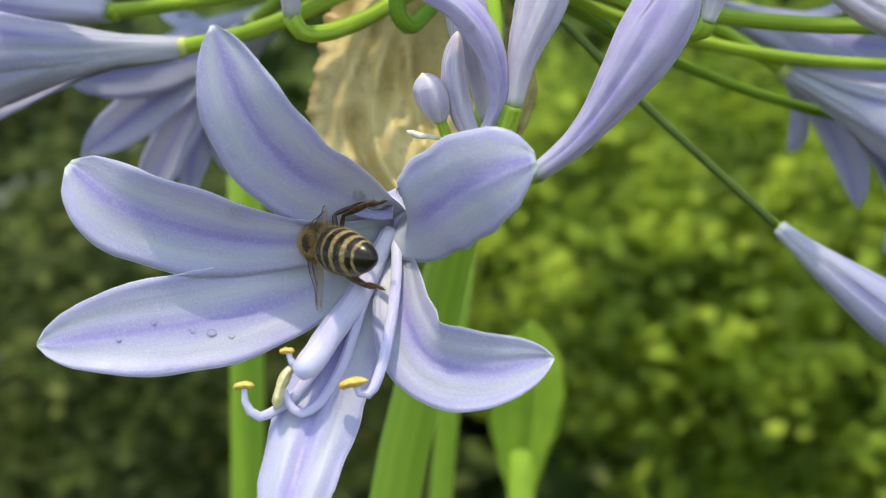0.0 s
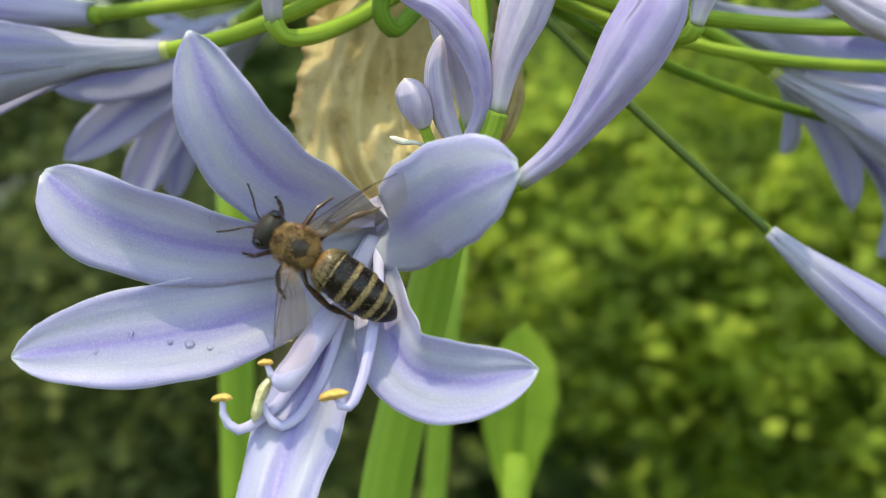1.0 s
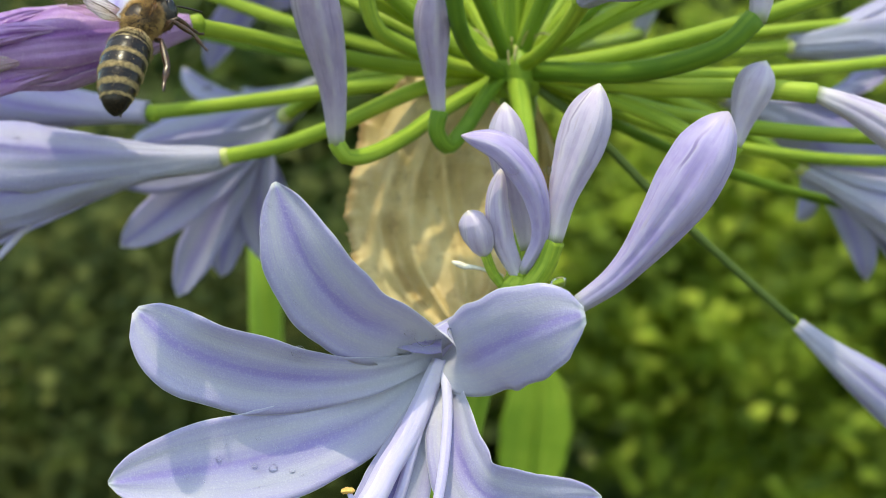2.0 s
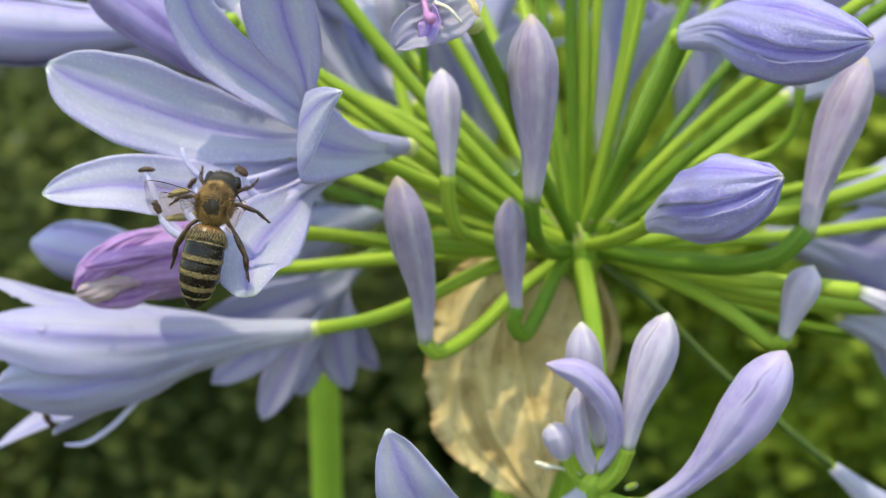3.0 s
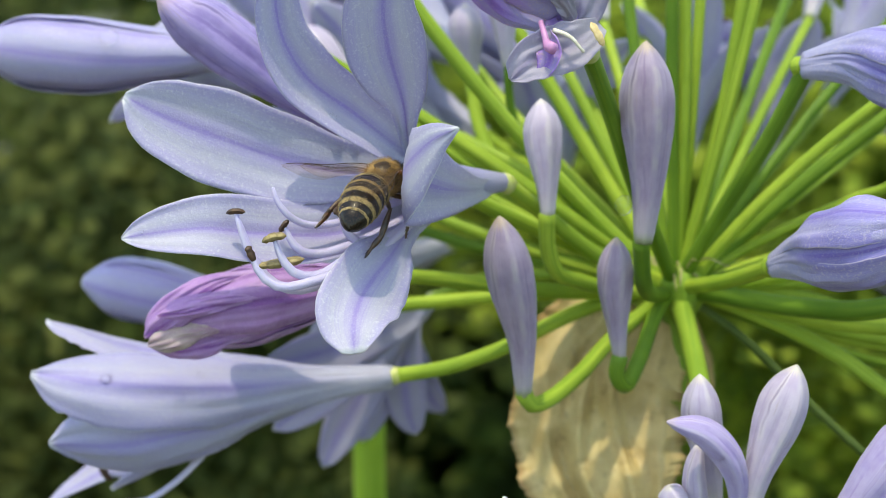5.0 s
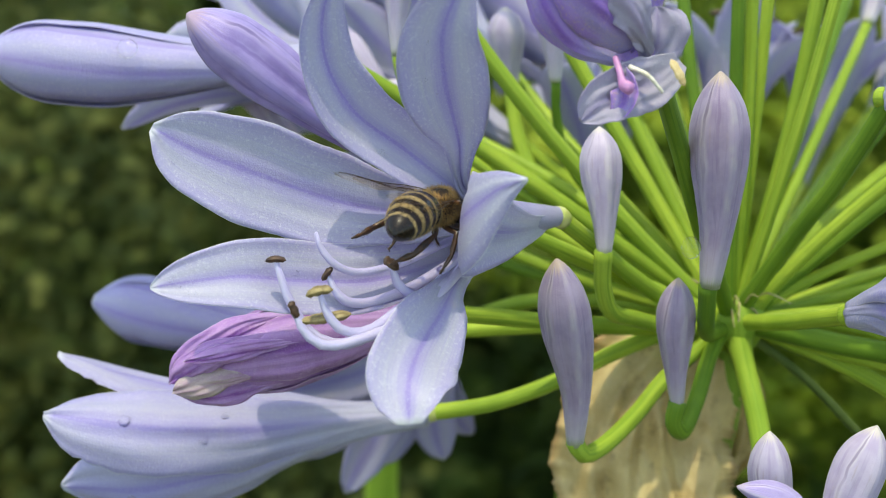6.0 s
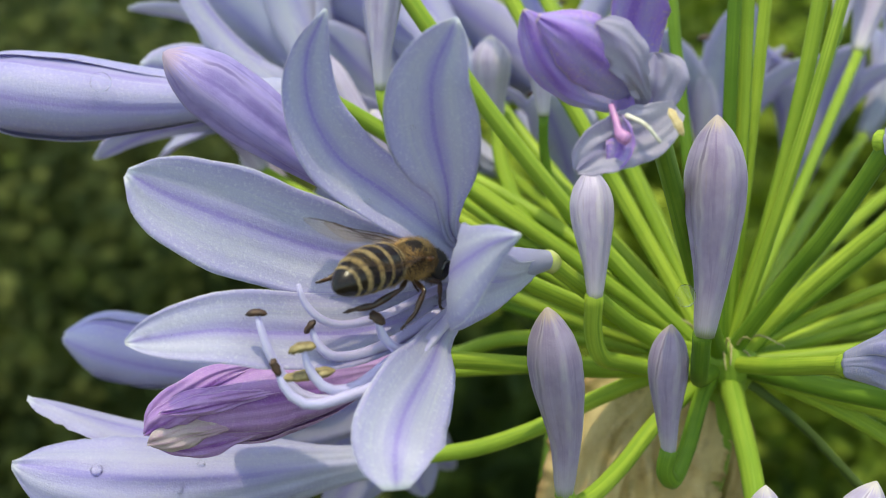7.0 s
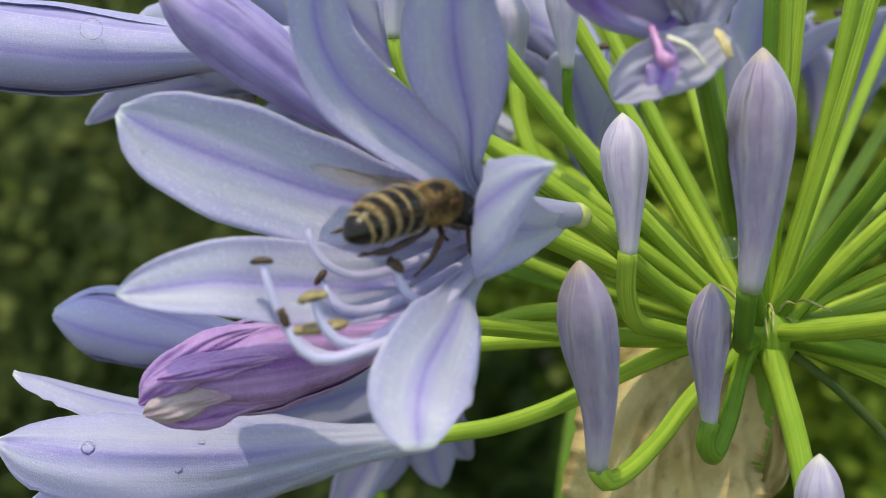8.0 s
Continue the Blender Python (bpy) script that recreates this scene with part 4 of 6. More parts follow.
closed_flower("plump violet-blue flower about to open", [(5.8, -20.0, 6.2), (7.9, -24.0, 8.1), (11.3, -30.0, 10.7), (15.0, -34.6, 13.4)], 3.7,
    [(5.8, -20.0, 6.2), (4.8, -14.0, 3.9), (3.2, -8.0, 1.6), HUB_MM], PETAL_CLOSED, shape=[(0, 0.28), (0.2, 0.55), (0.45, 0.95), (0.65, 1.0), (0.85, 0.7), (0.96, 0.26), (1, 0.02)], wrinkle=0.07, crumple=0.10, ripple=0.3, turn=0.9)
closed_flower("large violet-blue flower about to open", [(9.4, -14.0, 24.8), (13.3, -18.0, 25.7), (18.1, -24.0, 25.2), (24.3, -29.4, 25.5)], 4.1,
    [(9.4, -14.0, 24.6), (6.6, -10.0, 16.3), (3.7, -5.0, 8.6), HUB_MM], PETAL_CLOSED, shape=[(0, 0.28), (0.2, 0.5), (0.45, 0.9), (0.65, 1.0), (0.85, 0.7), (0.96, 0.26), (1, 0.02)], stalk_material_=GREEN_DARK, wrinkle=0.06, crumple=0.07, ripple=0.25, turn=0.8)
closed_flower("drooping lilac flower on a long thin stalk", [(31.8, -1.0, -28.8), (35.4, -2.0, -31.8), (41.3, -3.0, -36.1), (50.7, -4.0, -42.5)], 2.9,
    [(31.8, -1.0, -28.8), (24.2, -2.0, -22.2), (16.2, -2.0, -15.0), (7.8, -1.0, -6.7), HUB_MM], PETAL_SOFT, stalk_material_=GREEN_SHADED, stalk_r=0.48, shape=[(0, 0.2), (0.15, 0.36), (0.4, 0.7), (0.7, 1.0), (0.9, 0.7), (1, 0.2)])

# The deep purple flower that wilts on top.
WILT_BASE = (-13.6, -23.5, 27.4)
WILT_BLADES = [
    ([(-15.9, -26.0, 30.9), (-18.4, -28.0, 33.1), (-21.1, -29.5, 35.2), (-23.9, -29.0, 36.5)], 5.2, {"facing": (-14, 30, 20), "cup": 0.55, "profile": [(0, 0.55), (0.2, 0.85), (0.45, 1.0), (0.7, 0.85), (0.88, 0.5), (1, 0.12)], "wrinkle": 0.06, "rows": 40, "cols": 20, "crumple": 0.05}),
    ([(-17.5, -25.0, 29.2), (-20.6, -26.6, 30.5), (-22.9, -28.0, 32.9), (-24.8, -28.0, 37.0)], 4.0, {"facing": (-10, 10, 40), "cup": 0.5, "profile": NARROW, "wrinkle": 0.08, "rows": 40, "cols": 20, "crumple": 0.06}),
    ([(-14.5, -26.0, 29.6), (-15.8, -27.6, 31.9), (-17.4, -28.6, 34.4), (-19.6, -28.6, 36.1)], 3.6, {"facing": (-30, 10, 40), "cup": 0.4, "profile": ROUND, "ripple": 0.7, "wrinkle": 0.12, "rows": 40, "cols": 20, "crumple": 0.09, "material": PETAL_RAG}),
    ([(-15.4, -23.4, 30.0), (-16.0, -24.0, 33.4), (-16.0, -25.0, 37.0), (-15.0, -25.6, 40.4)], 5.6, {"facing": (0, -60, 60), "cup": 0.35, "profile": EARLY, "wrinkle": 0.08}),
    ([(-15.2, -25.4, 28.5), (-14.5, -26.6, 30.4), (-14.4, -27.2, 32.1), (-14.6, -26.6, 33.8)], 4.8, {"facing": (-8, -90, 40), "cup": 0.25, "profile": ROUND, "ripple": 0.4, "wrinkle": 0.14, "rows": 40, "cols": 20, "crumple": 0.1, "material": PETAL_RAG}),
    ([(-12.6, -27.2, 29.6), (-14.6, -28.0, 28.2), (-17.4, -28.8, 27.2), (-19.2, -29.4, 26.4), (-20.6, -29.4, 25.0)], 4.4, {"facing": (-15, -80, 45), "cup": 0.25, "profile": [(0, 0.35), (0.2, 0.8), (0.4, 1.0), (0.7, 0.9), (0.9, 0.6), (1, 0.1)], "ripple": 0.3, "wrinkle": 0.10, "crumple": 0.09, "rows": 44, "cols": 22, "material": PETAL_RAG}),
    ([(-17.5, -27.3, 29.4), (-17.1, -28.8, 27.9), (-17.3, -29.3, 26.5), (-18.0, -29.3, 25.2)], 2.2, {"facing": (-30, -60, 30), "cup": 0.4, "profile": NARROW, "wrinkle": 0.06}),
]
wilt, _ = open_flower("wilting deep purple flower with limp torn petals", WILT_BASE, WILT_BLADES, None, material=PETAL_DEEP, name="wilting_flower",
    throat=[(-13.4, -23.2, 27.0), (-14.6, -24.2, 28.4), (-16.0, -25.6, 30.2)], throat_r=[(0, 0.9), (0.5, 1.4), (1, 1.8)],
    stalk=[(-13.1, -23.0, 27.0), (-10.5, -18.0, 21.5), (-6.8, -12.0, 12.8), HUB_MM], stalk_material_=GREEN_DARK)
part("pistil", tube(spline([(-17.9, -28.0, 29.9), (-17.7, -29.0, 29.0), (-17.4, -29.8, 28.0), (-16.9, -30.2, 27.7)], 14), [(0, 0.24), (0.6, 0.30), (0.85, 0.52), (1, 0.5)], STIGMA, 12, "pistil"), wilt, "pink swollen pistil", WILT_BASE)
fil = part("stamen", tube(spline([(-16.8, -28.3, 29.2), (-15.5, -29.3, 28.7), (-14.3, -29.5, 27.4)], 12), [(0, 0.22), (1, 0.14)], WHITE_THREAD, 8, "filament"), wilt, "", WILT_BASE)
part("anther", pod_mesh(spline([(-13.7, -29.0, 29.9), (-13.1, -29.4, 28.9), (-12.6, -29.5, 27.9)], 9), 0.33, 0.6, ANTHER_CREAM, "anther"), fil, "pale open anther", WILT_BASE)

# Buds.
flower_bud("lilac bud with brown tip, standing upright on a hooked stalk", [(-18.1, -15.8, -8.0), (-18.4, -16.8, -2.0), (-19.6, -18.2, 4.5), (-20.9, -19.4, 11.0)], 2.35,
    [(-18.2, -15.8, -7.7), (-17.3, -15.5, -9.2), (-15.6, -14.0, -9.3), (-11.7, -10.0, -7.7), (-7.9, -6.0, -5.1), (-1.4, -1.0, -1.5)])
flower_bud("small greyish lilac bud on a hooked stalk", [(-8.0, -13.0, -5.2), (-8.4, -13.3, -1.6), (-8.7, -13.6, 2.9), (-8.8, -13.8, 7.7)], 1.8,
    [(-8.0, -13.0, -4.9), (-8.3, -13.0, -6.8), (-7.3, -12.0, -8.4), (-5.4, -9.0, -6.7), (-3.0, -4.0, -3.3), (-1.2, -1.0, -1.5)], stalk_material_=GREEN_DARK)
flower_bud("tall lilac bud with cream tip, standing upright", [(-6.7, -17.6, 8.0), (-6.4, -17.6, 14.0), (-6.6, -17.6, 20.5), (-7.0, -17.6, 27.4)], 2.6,
    [(-6.9, -17.6, 8.1), (-6.1, -14.5, 3.6), (-4.2, -8.0, 0.4), (-1.2, -1.0, -1.4)], stalk_material_=GREEN_DARK)
flower_bud("slim pale bud standing upright", [(-15.5, -11.8, 9.5), (-15.6, -11.4, 13.0), (-15.9, -10.6, 17.0), (-16.2, -9.8, 21.2)], 1.95,
    [(-15.6, -11.8, 9.8), (-15.4, -11.0, 6.2), (-14.4, -10.0, 3.4), (-11.5, -7.0, 1.6), (-7.1, -4.0, -0.2), (-1.2, 0.0, -1.4)], BUD_PALE)
flower_bud("long violet bud behind the open flower", [(-33.0, -13.0, 17.0), (-39.0, -14.0, 21.0), (-46.0, -15.0, 26.5), (-53.0, -16.0, 31.8)], 2.9,
    [(-33.0, -13.0, 17.0), (-27.0, -10.0, 13.0), (-14.0, -5.0, 6.0), HUB_MM], BUD_VIOLET, CLUB_SHAPE)
flower_bud("pale slim bud in the young cluster", [(0.4, -22.5, -17.5), (-0.4, -22.8, -13.0), (-1.4, -23.1, -8.3), (-1.9, -23.3, -3.7)], 1.9, [(0.4, -22.5, -17.5), (0.2, -23.2, -19.5), (-0.4, -24.4, -20.8)], BUD_PALE, r=0.6)
flower_bud("slender pale curved bud beside the bent one", [(-0.5, -25.0, -19.7), (-2.0, -25.6, -16.2), (-2.6, -26.0, -12.6), (-2.3, -26.0, -9.6)], 1.15, [(-0.5, -25.0, -19.7), (-0.7, -25.0, -20.4), (-1.0, -25.0, -21.3)], BUD_PALE, [(0, 0.6), (0.3, 0.9), (0.55, 1.0), (0.8, 0.8), (0.95, 0.4), (1, 0.1)])
flower_bud("curved young bud bent over at its tip", [(-0.2, -25.5, -19.2), (1.3, -27.0, -15.5), (0.3, -28.5, -10.7), (-2.5, -29.0, -7.4), (-5.9, -28.8, -6.4)], 1.45, [(-0.2, -25.5, -19.2), (-0.4, -25.2, -20.2), (-0.8, -25.0, -21.2)], BUD_BLUE, r=0.6)
flower_bud("pale upright bud in the young cluster", [(2.6, -26.9, -16.1), (3.3, -27.0, -12.1), (5.0, -26.5, -7.1), (6.5, -26.4, -1.9)], 2.25,
    [(2.6, -26.9, -16.1), (1.8, -26.5, -18.5), (0.4, -26.0, -20.4), A_BASE], BUD_PALE, r=0.95)
flower_bud("large club-shaped lilac bud leaning out", [(4.6, -28.2, -21.9), (8.1, -30.0, -18.8), (12.9, -32.0, -11.8), (16.9, -32.5, -4.2)], 2.75,
    [(4.6, -28.2, -21.9), (2.4, -27.0, -22.2), A_BASE], BUD_BLUE, CLUB_SHAPE, r=0.8)
flower_bud("tiny round lilac bud in the young cluster", [(-3.7, -26.0, -17.3), (-4.1, -26.5, -16.2), (-4.7, -27.0, -14.7), (-5.3, -27.5, -13.3)], 1.45,
    [(-3.7, -26.0, -17.3), (-2.9, -25.5, -19.3), (-1.5, -25.0, -21.0)], BUD_PALE, [(0, 0.45), (0.2, 0.8), (0.5, 1.0), (0.75, 0.9), (0.92, 0.5), (1, 0.1)], r=0.5)
flower_bud("tall greyish lilac bud on a thick curved stalk", [(22.7, -16.8, 4.0), (23.9, -15.5, 8.9), (26.4, -14.0, 15.7), (29.1, -12.6, 22.3)], 2.5,
    [(22.4, -16.8, 4.3), (20.1, -17.0, 2.0), (16.8, -15.0, 0.4), (11.6, -9.0, -0.9), (0.5, 0.0, -0.9)], BUD, r=1.1, stalk_material_=GREEN_DARK)
flower_bud("small pale bud behind the club-shaped one", [(21.3, -15.0, -8.1), (21.9, -15.0, -5.8), (22.8, -15.0, -2.9), (24.0, -15.2, 0.2)], 1.9,
    [(21.3, -15.0, -8.1), (20.7, -14.0, -9.0), (16.3, -10.0, -6.4), (10.5, -5.0, -3.9), (0.8, 0.0, -0.9)], BUD_PALE)
flower_bud("pale lilac bud lying out sideways", [(29.2, -14.6, -2.9), (32.4, -15.0, -4.2), (37.0, -15.0, -6.5), (43.0, -15.0, -8.8)], 2.2,
    [(29.2, -14.6, -2.9), (23.9, -13.0, -2.5), (13.2, -8.0, -2.4), (0.8, 0.0, -0.7)], BUD_PALE, r=1.0)
flower_bud("blurred pale bud behind the stalks", [(-21.9, 20.6, 20.0), (-22.3, 20.6, 23.2), (-22.7, 20.6, 26.7), (-22.9, 20.6, 29.6)], 2.1,
    [(-21.9, 20.6, 20.0), (-21.4, 18.0, 15.7), (-18.1, 12.0, 9.3), HUB_MM], BUD_PALE)

# Stalks that fan out upwards and to the back, each with its bud: the bend, the end, the radius, shade and the bud's length.
FAN = [
    ((-1.8, -0.2, 27.4), (-1.7, 0.8, 57.0), 0.68, GREEN_DARK, 16),
    ((1.1, 0.6, 28.4), (-1.0, 4.3, 58.9), 0.74, GREEN, 15),
    ((2.3, 2.1, 27.4), (3.9, 8.4, 56.7), 0.64, GREEN, 14),
    ((7.9, 0.4, 26.8), (8.5, 3.0, 58.3), 0.82, GREEN, 17),
    ((9.2, 14.0, 15.0), (19.0, 30.0, 30.0), 0.72, GREEN_DARK, 13),
    ((6.9, -2.6, 26.1), (11.4, -2.3, 56.1), 0.62, GREEN, 15),
    ((10.1, 12.0, 14.0), (22.5, 32.1, 26.9), 0.66, GREEN, 13),
    ((16.1, 10.0, 17.6), (35.4, 19.1, 35.0), 0.66, GREEN_DARK, 15),
    ((14.5, -3.8, 19.7), (44.7, -8.4, 37.2), 0.72, GREEN, 16),
    ((19.9, 1.3, 17.4), (45.9, 0.7, 34.4), 0.88, GREEN_DARK, 17),
    ((16.3, 20.1, 8.0), (38.2, 40.9, 13.0), 0.82, GREEN, 14),
    ((24.8, 11.9, 4.0), (50.8, 22.6, 5.5), 0.62, GREEN, 14),
    ((28.7, -6.0, 3.1), (55.9, -10.4, 18.0), 0.92, GREEN, 18),
    ((27.8, 7.0, -2.6), (56.4, 13.2, 1.9), 0.74, GREEN, 15),
    ((28.5, -2.0, -10.7), (57.2, -7.4, -6.4), 0.86, GREEN, 16),
    ((26.4, 5.6, -13.9), (58.5, 10.8, -10.6), 0.72, GREEN, 14),
    ((25.5, 9.8, -15.9), (55.3, 20.5, -19.3), 0.62, GREEN_DARK, 14),
    ((-22.3, 2.0, 18.5), (-38.8, 5.1, 44.4), 0.86, GREEN, 17),
    ((-14.3, 12.5, 12.2), (-35.1, 23.2, 17.6), 0.80, GREEN, 13),
    ((-10.0, 8.0, 15.0), (-26.0, 20.0, 42.0), 0.84, GREEN, 15),
    ((-8.0, 11.0, 17.0), (-20.0, 30.0, 40.0), 0.72, GREEN, 15),
    ((-4.4, 10.8, 23.5), (-5.1, 21.6, 50.4), 0.70, GREEN_DARK, 15),
    ((-16.3, 6.6, 5.2), (-30.0, 14.2, 13.0), 0.62, GREEN, 11),
    ((-24.9, 11.9, 2.5), (-48.1, 24.9, 13.0), 0.80, GREEN, 14),
    ((-22.4, 16.6, -0.8), (-44.0, 34.1, 4.6), 0.72, GREEN_DARK, 14),
    ((-3.5, 12.0, 17.0), (-5.4, 25.0, 27.0), 0.66, GREEN, 15),
]
rng = np.random.RandomState(4)
for bend, end, thick, shade, ln in FAN:
    bend, end = np.array(bend), np.array(end)
    root = np.array(HUB_MM) + unit(end) * 1.6 * np.array((1, 1, 0.3))
    way = [tuple((1 - q) ** 2 * root + 2 * q * (1 - q) * bend + q * q * end) for q in (1.0, 0.82, 0.6, 0.38, 0.18, 0.0)]
    tip_way = unit(unit(end - bend) + np.array((0, 0, 0.7)))
    flower_bud("lilac bud on a stalk of the flower head, out of focus", [tuple(end), tuple(end + tip_way * ln * 0.35), tuple(end + tip_way * ln * 0.7), tuple(end + tip_way * ln)], rng.uniform(1.8, 2.4),
        way, BUD if rng.rand() < 0.35 else BUD_PALE, r=thick, stalk_material_=shade)
flower_bud("long greyish bud standing behind the open flower, out of focus", [(-35.0, 4.0, 26.0), (-35.0, 4.2, 30.5), (-34.8, 4.6, 35.5), (-34.4, 5.0, 41.0)], 1.9,
    [(-35.0, 4.0, 26.0), (-34.4, 4.0, 23.4), (-31.0, 3.8, 18.6), (-15.0, 2.0, 7.5), HUB_MM], BUD_PALE, r=0.6)
flower_bud("slender pale bud on a thin forked stalk, out of focus", [(-18.4, 7.5, 23.0), (-18.7, 7.5, 26.0), (-19.0, 7.8, 29.5), (-19.2, 8.0, 33.0)], 1.7,
    [(-18.4, 7.5, 23.0), (-18.2, 7.8, 19.5), (-16.8, 7.5, 14.5), (-11.5, 5.5, 8.2), HUB_MM], BUD_PALE, r=0.5, stalk_material_=GREEN_DARK)
flower_bud("small pale bud on a hooked stalk behind the violet flower", [(23.6, -7.5, 18.5), (23.6, -7.6, 20.6), (23.7, -7.7, 22.8), (23.8, -7.8, 25.0)], 1.7,
    [(23.6, -7.5, 18.5), (23.4, -7.0, 14.6), (21.8, -5.5, 11.6), (18.5, -3.0, 9.6), (9.0, -0.5, 4.4), HUB_MM], BUD_PALE, r=0.58)

# The flowering stem, its papery bract, and the young cluster's node.
stem = thing("agapanthus_plant", (0, 0, -1), "thick green stem that bears the flower head", "plant")
part("stem", tube(spline([(0.8, 0.5, 0.0), (0.8, 2.0, -8.0), (-0.8, 5.0, -22.0), (-4.6, 8.0, -39.0), (-9.4, 9.0, -61.0), (-20.0, 14.0, -140.0), (-34.0, 22.0, -400.0), (-40.0, 26.0, -851.0)], 60), [(0, 2.0), (0.01, 1.9), (0.03, 2.4), (0.08, 3.0), (1, 4.2)], SCAPE, 20, "stem"), stem, "", (0, 0, -1))
part("receptacle", bud_mesh([(0.4, 0.6, -3.5), (0.3, 0.3, -1.0), (0.1, 0.0, 1.2), (0, 0, 1.8)], 3.3, SCAPE, [(0, 0.75), (0.4, 1.0), (0.7, 0.95), (1, 0.4)]), stem, "swollen green top where the stalks meet", (0, 0, -1))
bract = thing("bract", (0.5, 2.0, -4.5), "dry tan papery bract hanging under the flower head", "bract")
part("bract_blade", Blade([(-3.4, -0.5, -3.5), (-7.4, -2.5, -10.5), (-8.4, -5.0, -18.5), (-6.9, -8.0, -25.0), (-4.8, -10.0, -29.8)], 19.6, facing=(-8, -200, -14), profile=[(0, 0.66), (0.12, 0.88), (0.3, 1.0), (0.55, 1.0), (0.70, 0.84), (0.85, 0.46), (0.95, 0.2), (1, 0.03)], cup=-0.3, ripple=1.2, thick=0.15, rib=0.0, wrinkle=0.12, crumple=0.75, coarse=0.6, fray=0.16,
    drapes=((0.15, -0.55, 2.0, 0.10), (0.2, -1.05, -1.3, 0.16), (0.35, 0.1, 1.5, 0.09), (0.5, 0.55, 1.7, 0.12), (-0.5, -0.9, 1.4, 0.14), (0.8, 0.3, -1.2, 0.10)), rows=110, cols=96).mesh("bract_blade", BRACT), bract, "", (0.5, 2.0, -4.5))
part("bract_blade", Blade([(1.5, 4.0, -3.5), (3.2, 4.5, -9.0), (3.8, 5.0, -15.0), (2.6, 5.0, -21.0)], 5.0, facing=(10, -200, -14), profile=NARROW, cup=-0.4, ripple=0.7, thick=0.15, wrinkle=0.35, crumple=0.3, rows=50, cols=30).mesh("bract_blade", BRACT), bract, "", (0.5, 2.0, -4.5))
cluster = thing("flower_stalk", A_BASE, "green knuckle of a young cluster with its stalk", "stalk")
part("node", bud_mesh([(-1.3, -25.4, -23.0), (-1.1, -25.2, -22.0), (-0.6, -25.0, -20.6), (-0.3, -24.8, -19.4)], 1.7, GREEN, [(0, 0.5), (0.3, 0.9), (0.6, 1.0), (1, 0.5)]), cluster, "", A_BASE)
# The darker scape green stands in for shade from the flowers above.
pedicel(cluster, A_BASE, [(-0.9, -24.6, -21.0), (0.4, -19.0, -16.5), (1.0, -10.0, -9.0), (0.4, -2.0, -2.5)], 1.1, SCAPE)
part("bractlet", tube(spline([(-2.0, -25.0, -19.7), (-4.3, -25.4, -18.8), (-5.6, -25.1, -18.7), (-6.7, -24.9, -18.3)], 12), [(0, 0.24), (0.5, 0.18), (0.85, 0.32), (1, 0.1)], WHITE_THREAD, 8, "bractlet"), cluster, "withered white thread", A_BASE)

rt = np.random.RandomState(21)
for k in range(18):
    w = rt.uniform(0, 2 * math.pi)
    o = np.array((math.cos(w), math.sin(w), rt.uniform(-0.2, 0.7)))
    e = o * rt.uniform(3, 6.5)
    part("bractlet", tube(spline([tuple(o * 1.5), tuple(e * 0.6 + (0, 0, 1.2)), tuple(e + (rt.uniform(-1, 1), 0, rt.uniform(-1.5, 1.0)))], 12), [(0, 0.16), (0.6, 0.12), (1, 0.05)], DRY_THREAD, 6, "bractlet"), stem, "", (0, 0, -1))


# ---- droplets ----
def drop_mesh(r):
    verts, faces = [], []
    rows, sides = 8, 14
    for i in range(rows + 1):
        w = math.pi * i / rows
        z = math.cos(w)
        for j in range(sides):
            q = 2 * math.pi * j / sides
            verts.append((math.sin(w) * math.cos(q) * r, math.sin(w) * math.sin(q) * r, (z * 0.42 if z > 0 else z * 0.15) * r))
    for i in range(rows):
        for j in range(sides):
            k = (j + 1) % sides
            faces.append((i * sides + j, (i + 1) * sides + j, (i + 1) * sides + k, i * sides + k))
    me = to_mesh("droplet", verts, faces, None, WATER)
    bm = bmesh.new()
    bm.from_mesh(me)
    bmesh.ops.remove_doubles(bm, verts=bm.verts, dist=1e-7)
    bm.to_mesh(me)
    bm.free()
    return me


DROPS = {r: drop_mesh(r) for r in (0.12, 0.18, 0.25, 0.4, 0.6, 0.8, 1.0)}


def droplet(p, n, r, where):
    ob = new("water_droplet", DROPS[r])
    q = Vector(n).to_track_quat("Z", "Y")
    ob.matrix_basis = Matrix.LocRotScale(at_mm(Vector(p) + Vector(n) * 0.03), q, None)
    return tagged(ob, "clear round water droplet resting on " + where, "droplet", "water droplets")


for blade, s, u, r in ((blades_a[0], 0.16, -0.5, 0.8), (blades_a[0], 0.2, 0.3, 0.6), (blades_a[0], 0.1, 0.4, 0.8), (blades_a[1], 0.5, 0.85, 0.6), (blades_a[2], 0.62, -0.2, 0.25), (blades_a[2], 0.56, -0.35, 0.4),
                       (blades_a[2], 0.52, -0.45, 0.25), (blades_a[2], 0.8, -0.1, 0.25), (blades_a[2], 0.7, 0.1, 0.25), (blades_a[0], 0.5, -0.8, 0.25), (blades_a[0], 0.62, -0.75, 0.25), (blades_a[2], 0.6, 0.5, 0.25), (blades_a[5], 0.3, -0.7, 0.6)):
    p, n = blade.spot(s, u)
    droplet(p, n, r, "the open petal")
for blade, s, u, r in ((blades_b[0], 0.42, 0.62, 0.6), (blades_b[0], 0.36, 0.7, 0.4), (blades_b[0], 0.46, 0.8, 0.25), (blades_b[1], 0.5, -0.5, 0.4), (blades_b[5], 0.95, 0.2, 0.25), (blades_b[2], 0.7, -0.4, 0.25)):
    p, n = blade.spot(s, u)
    droplet(p, n, r, "the petal of the open flower")
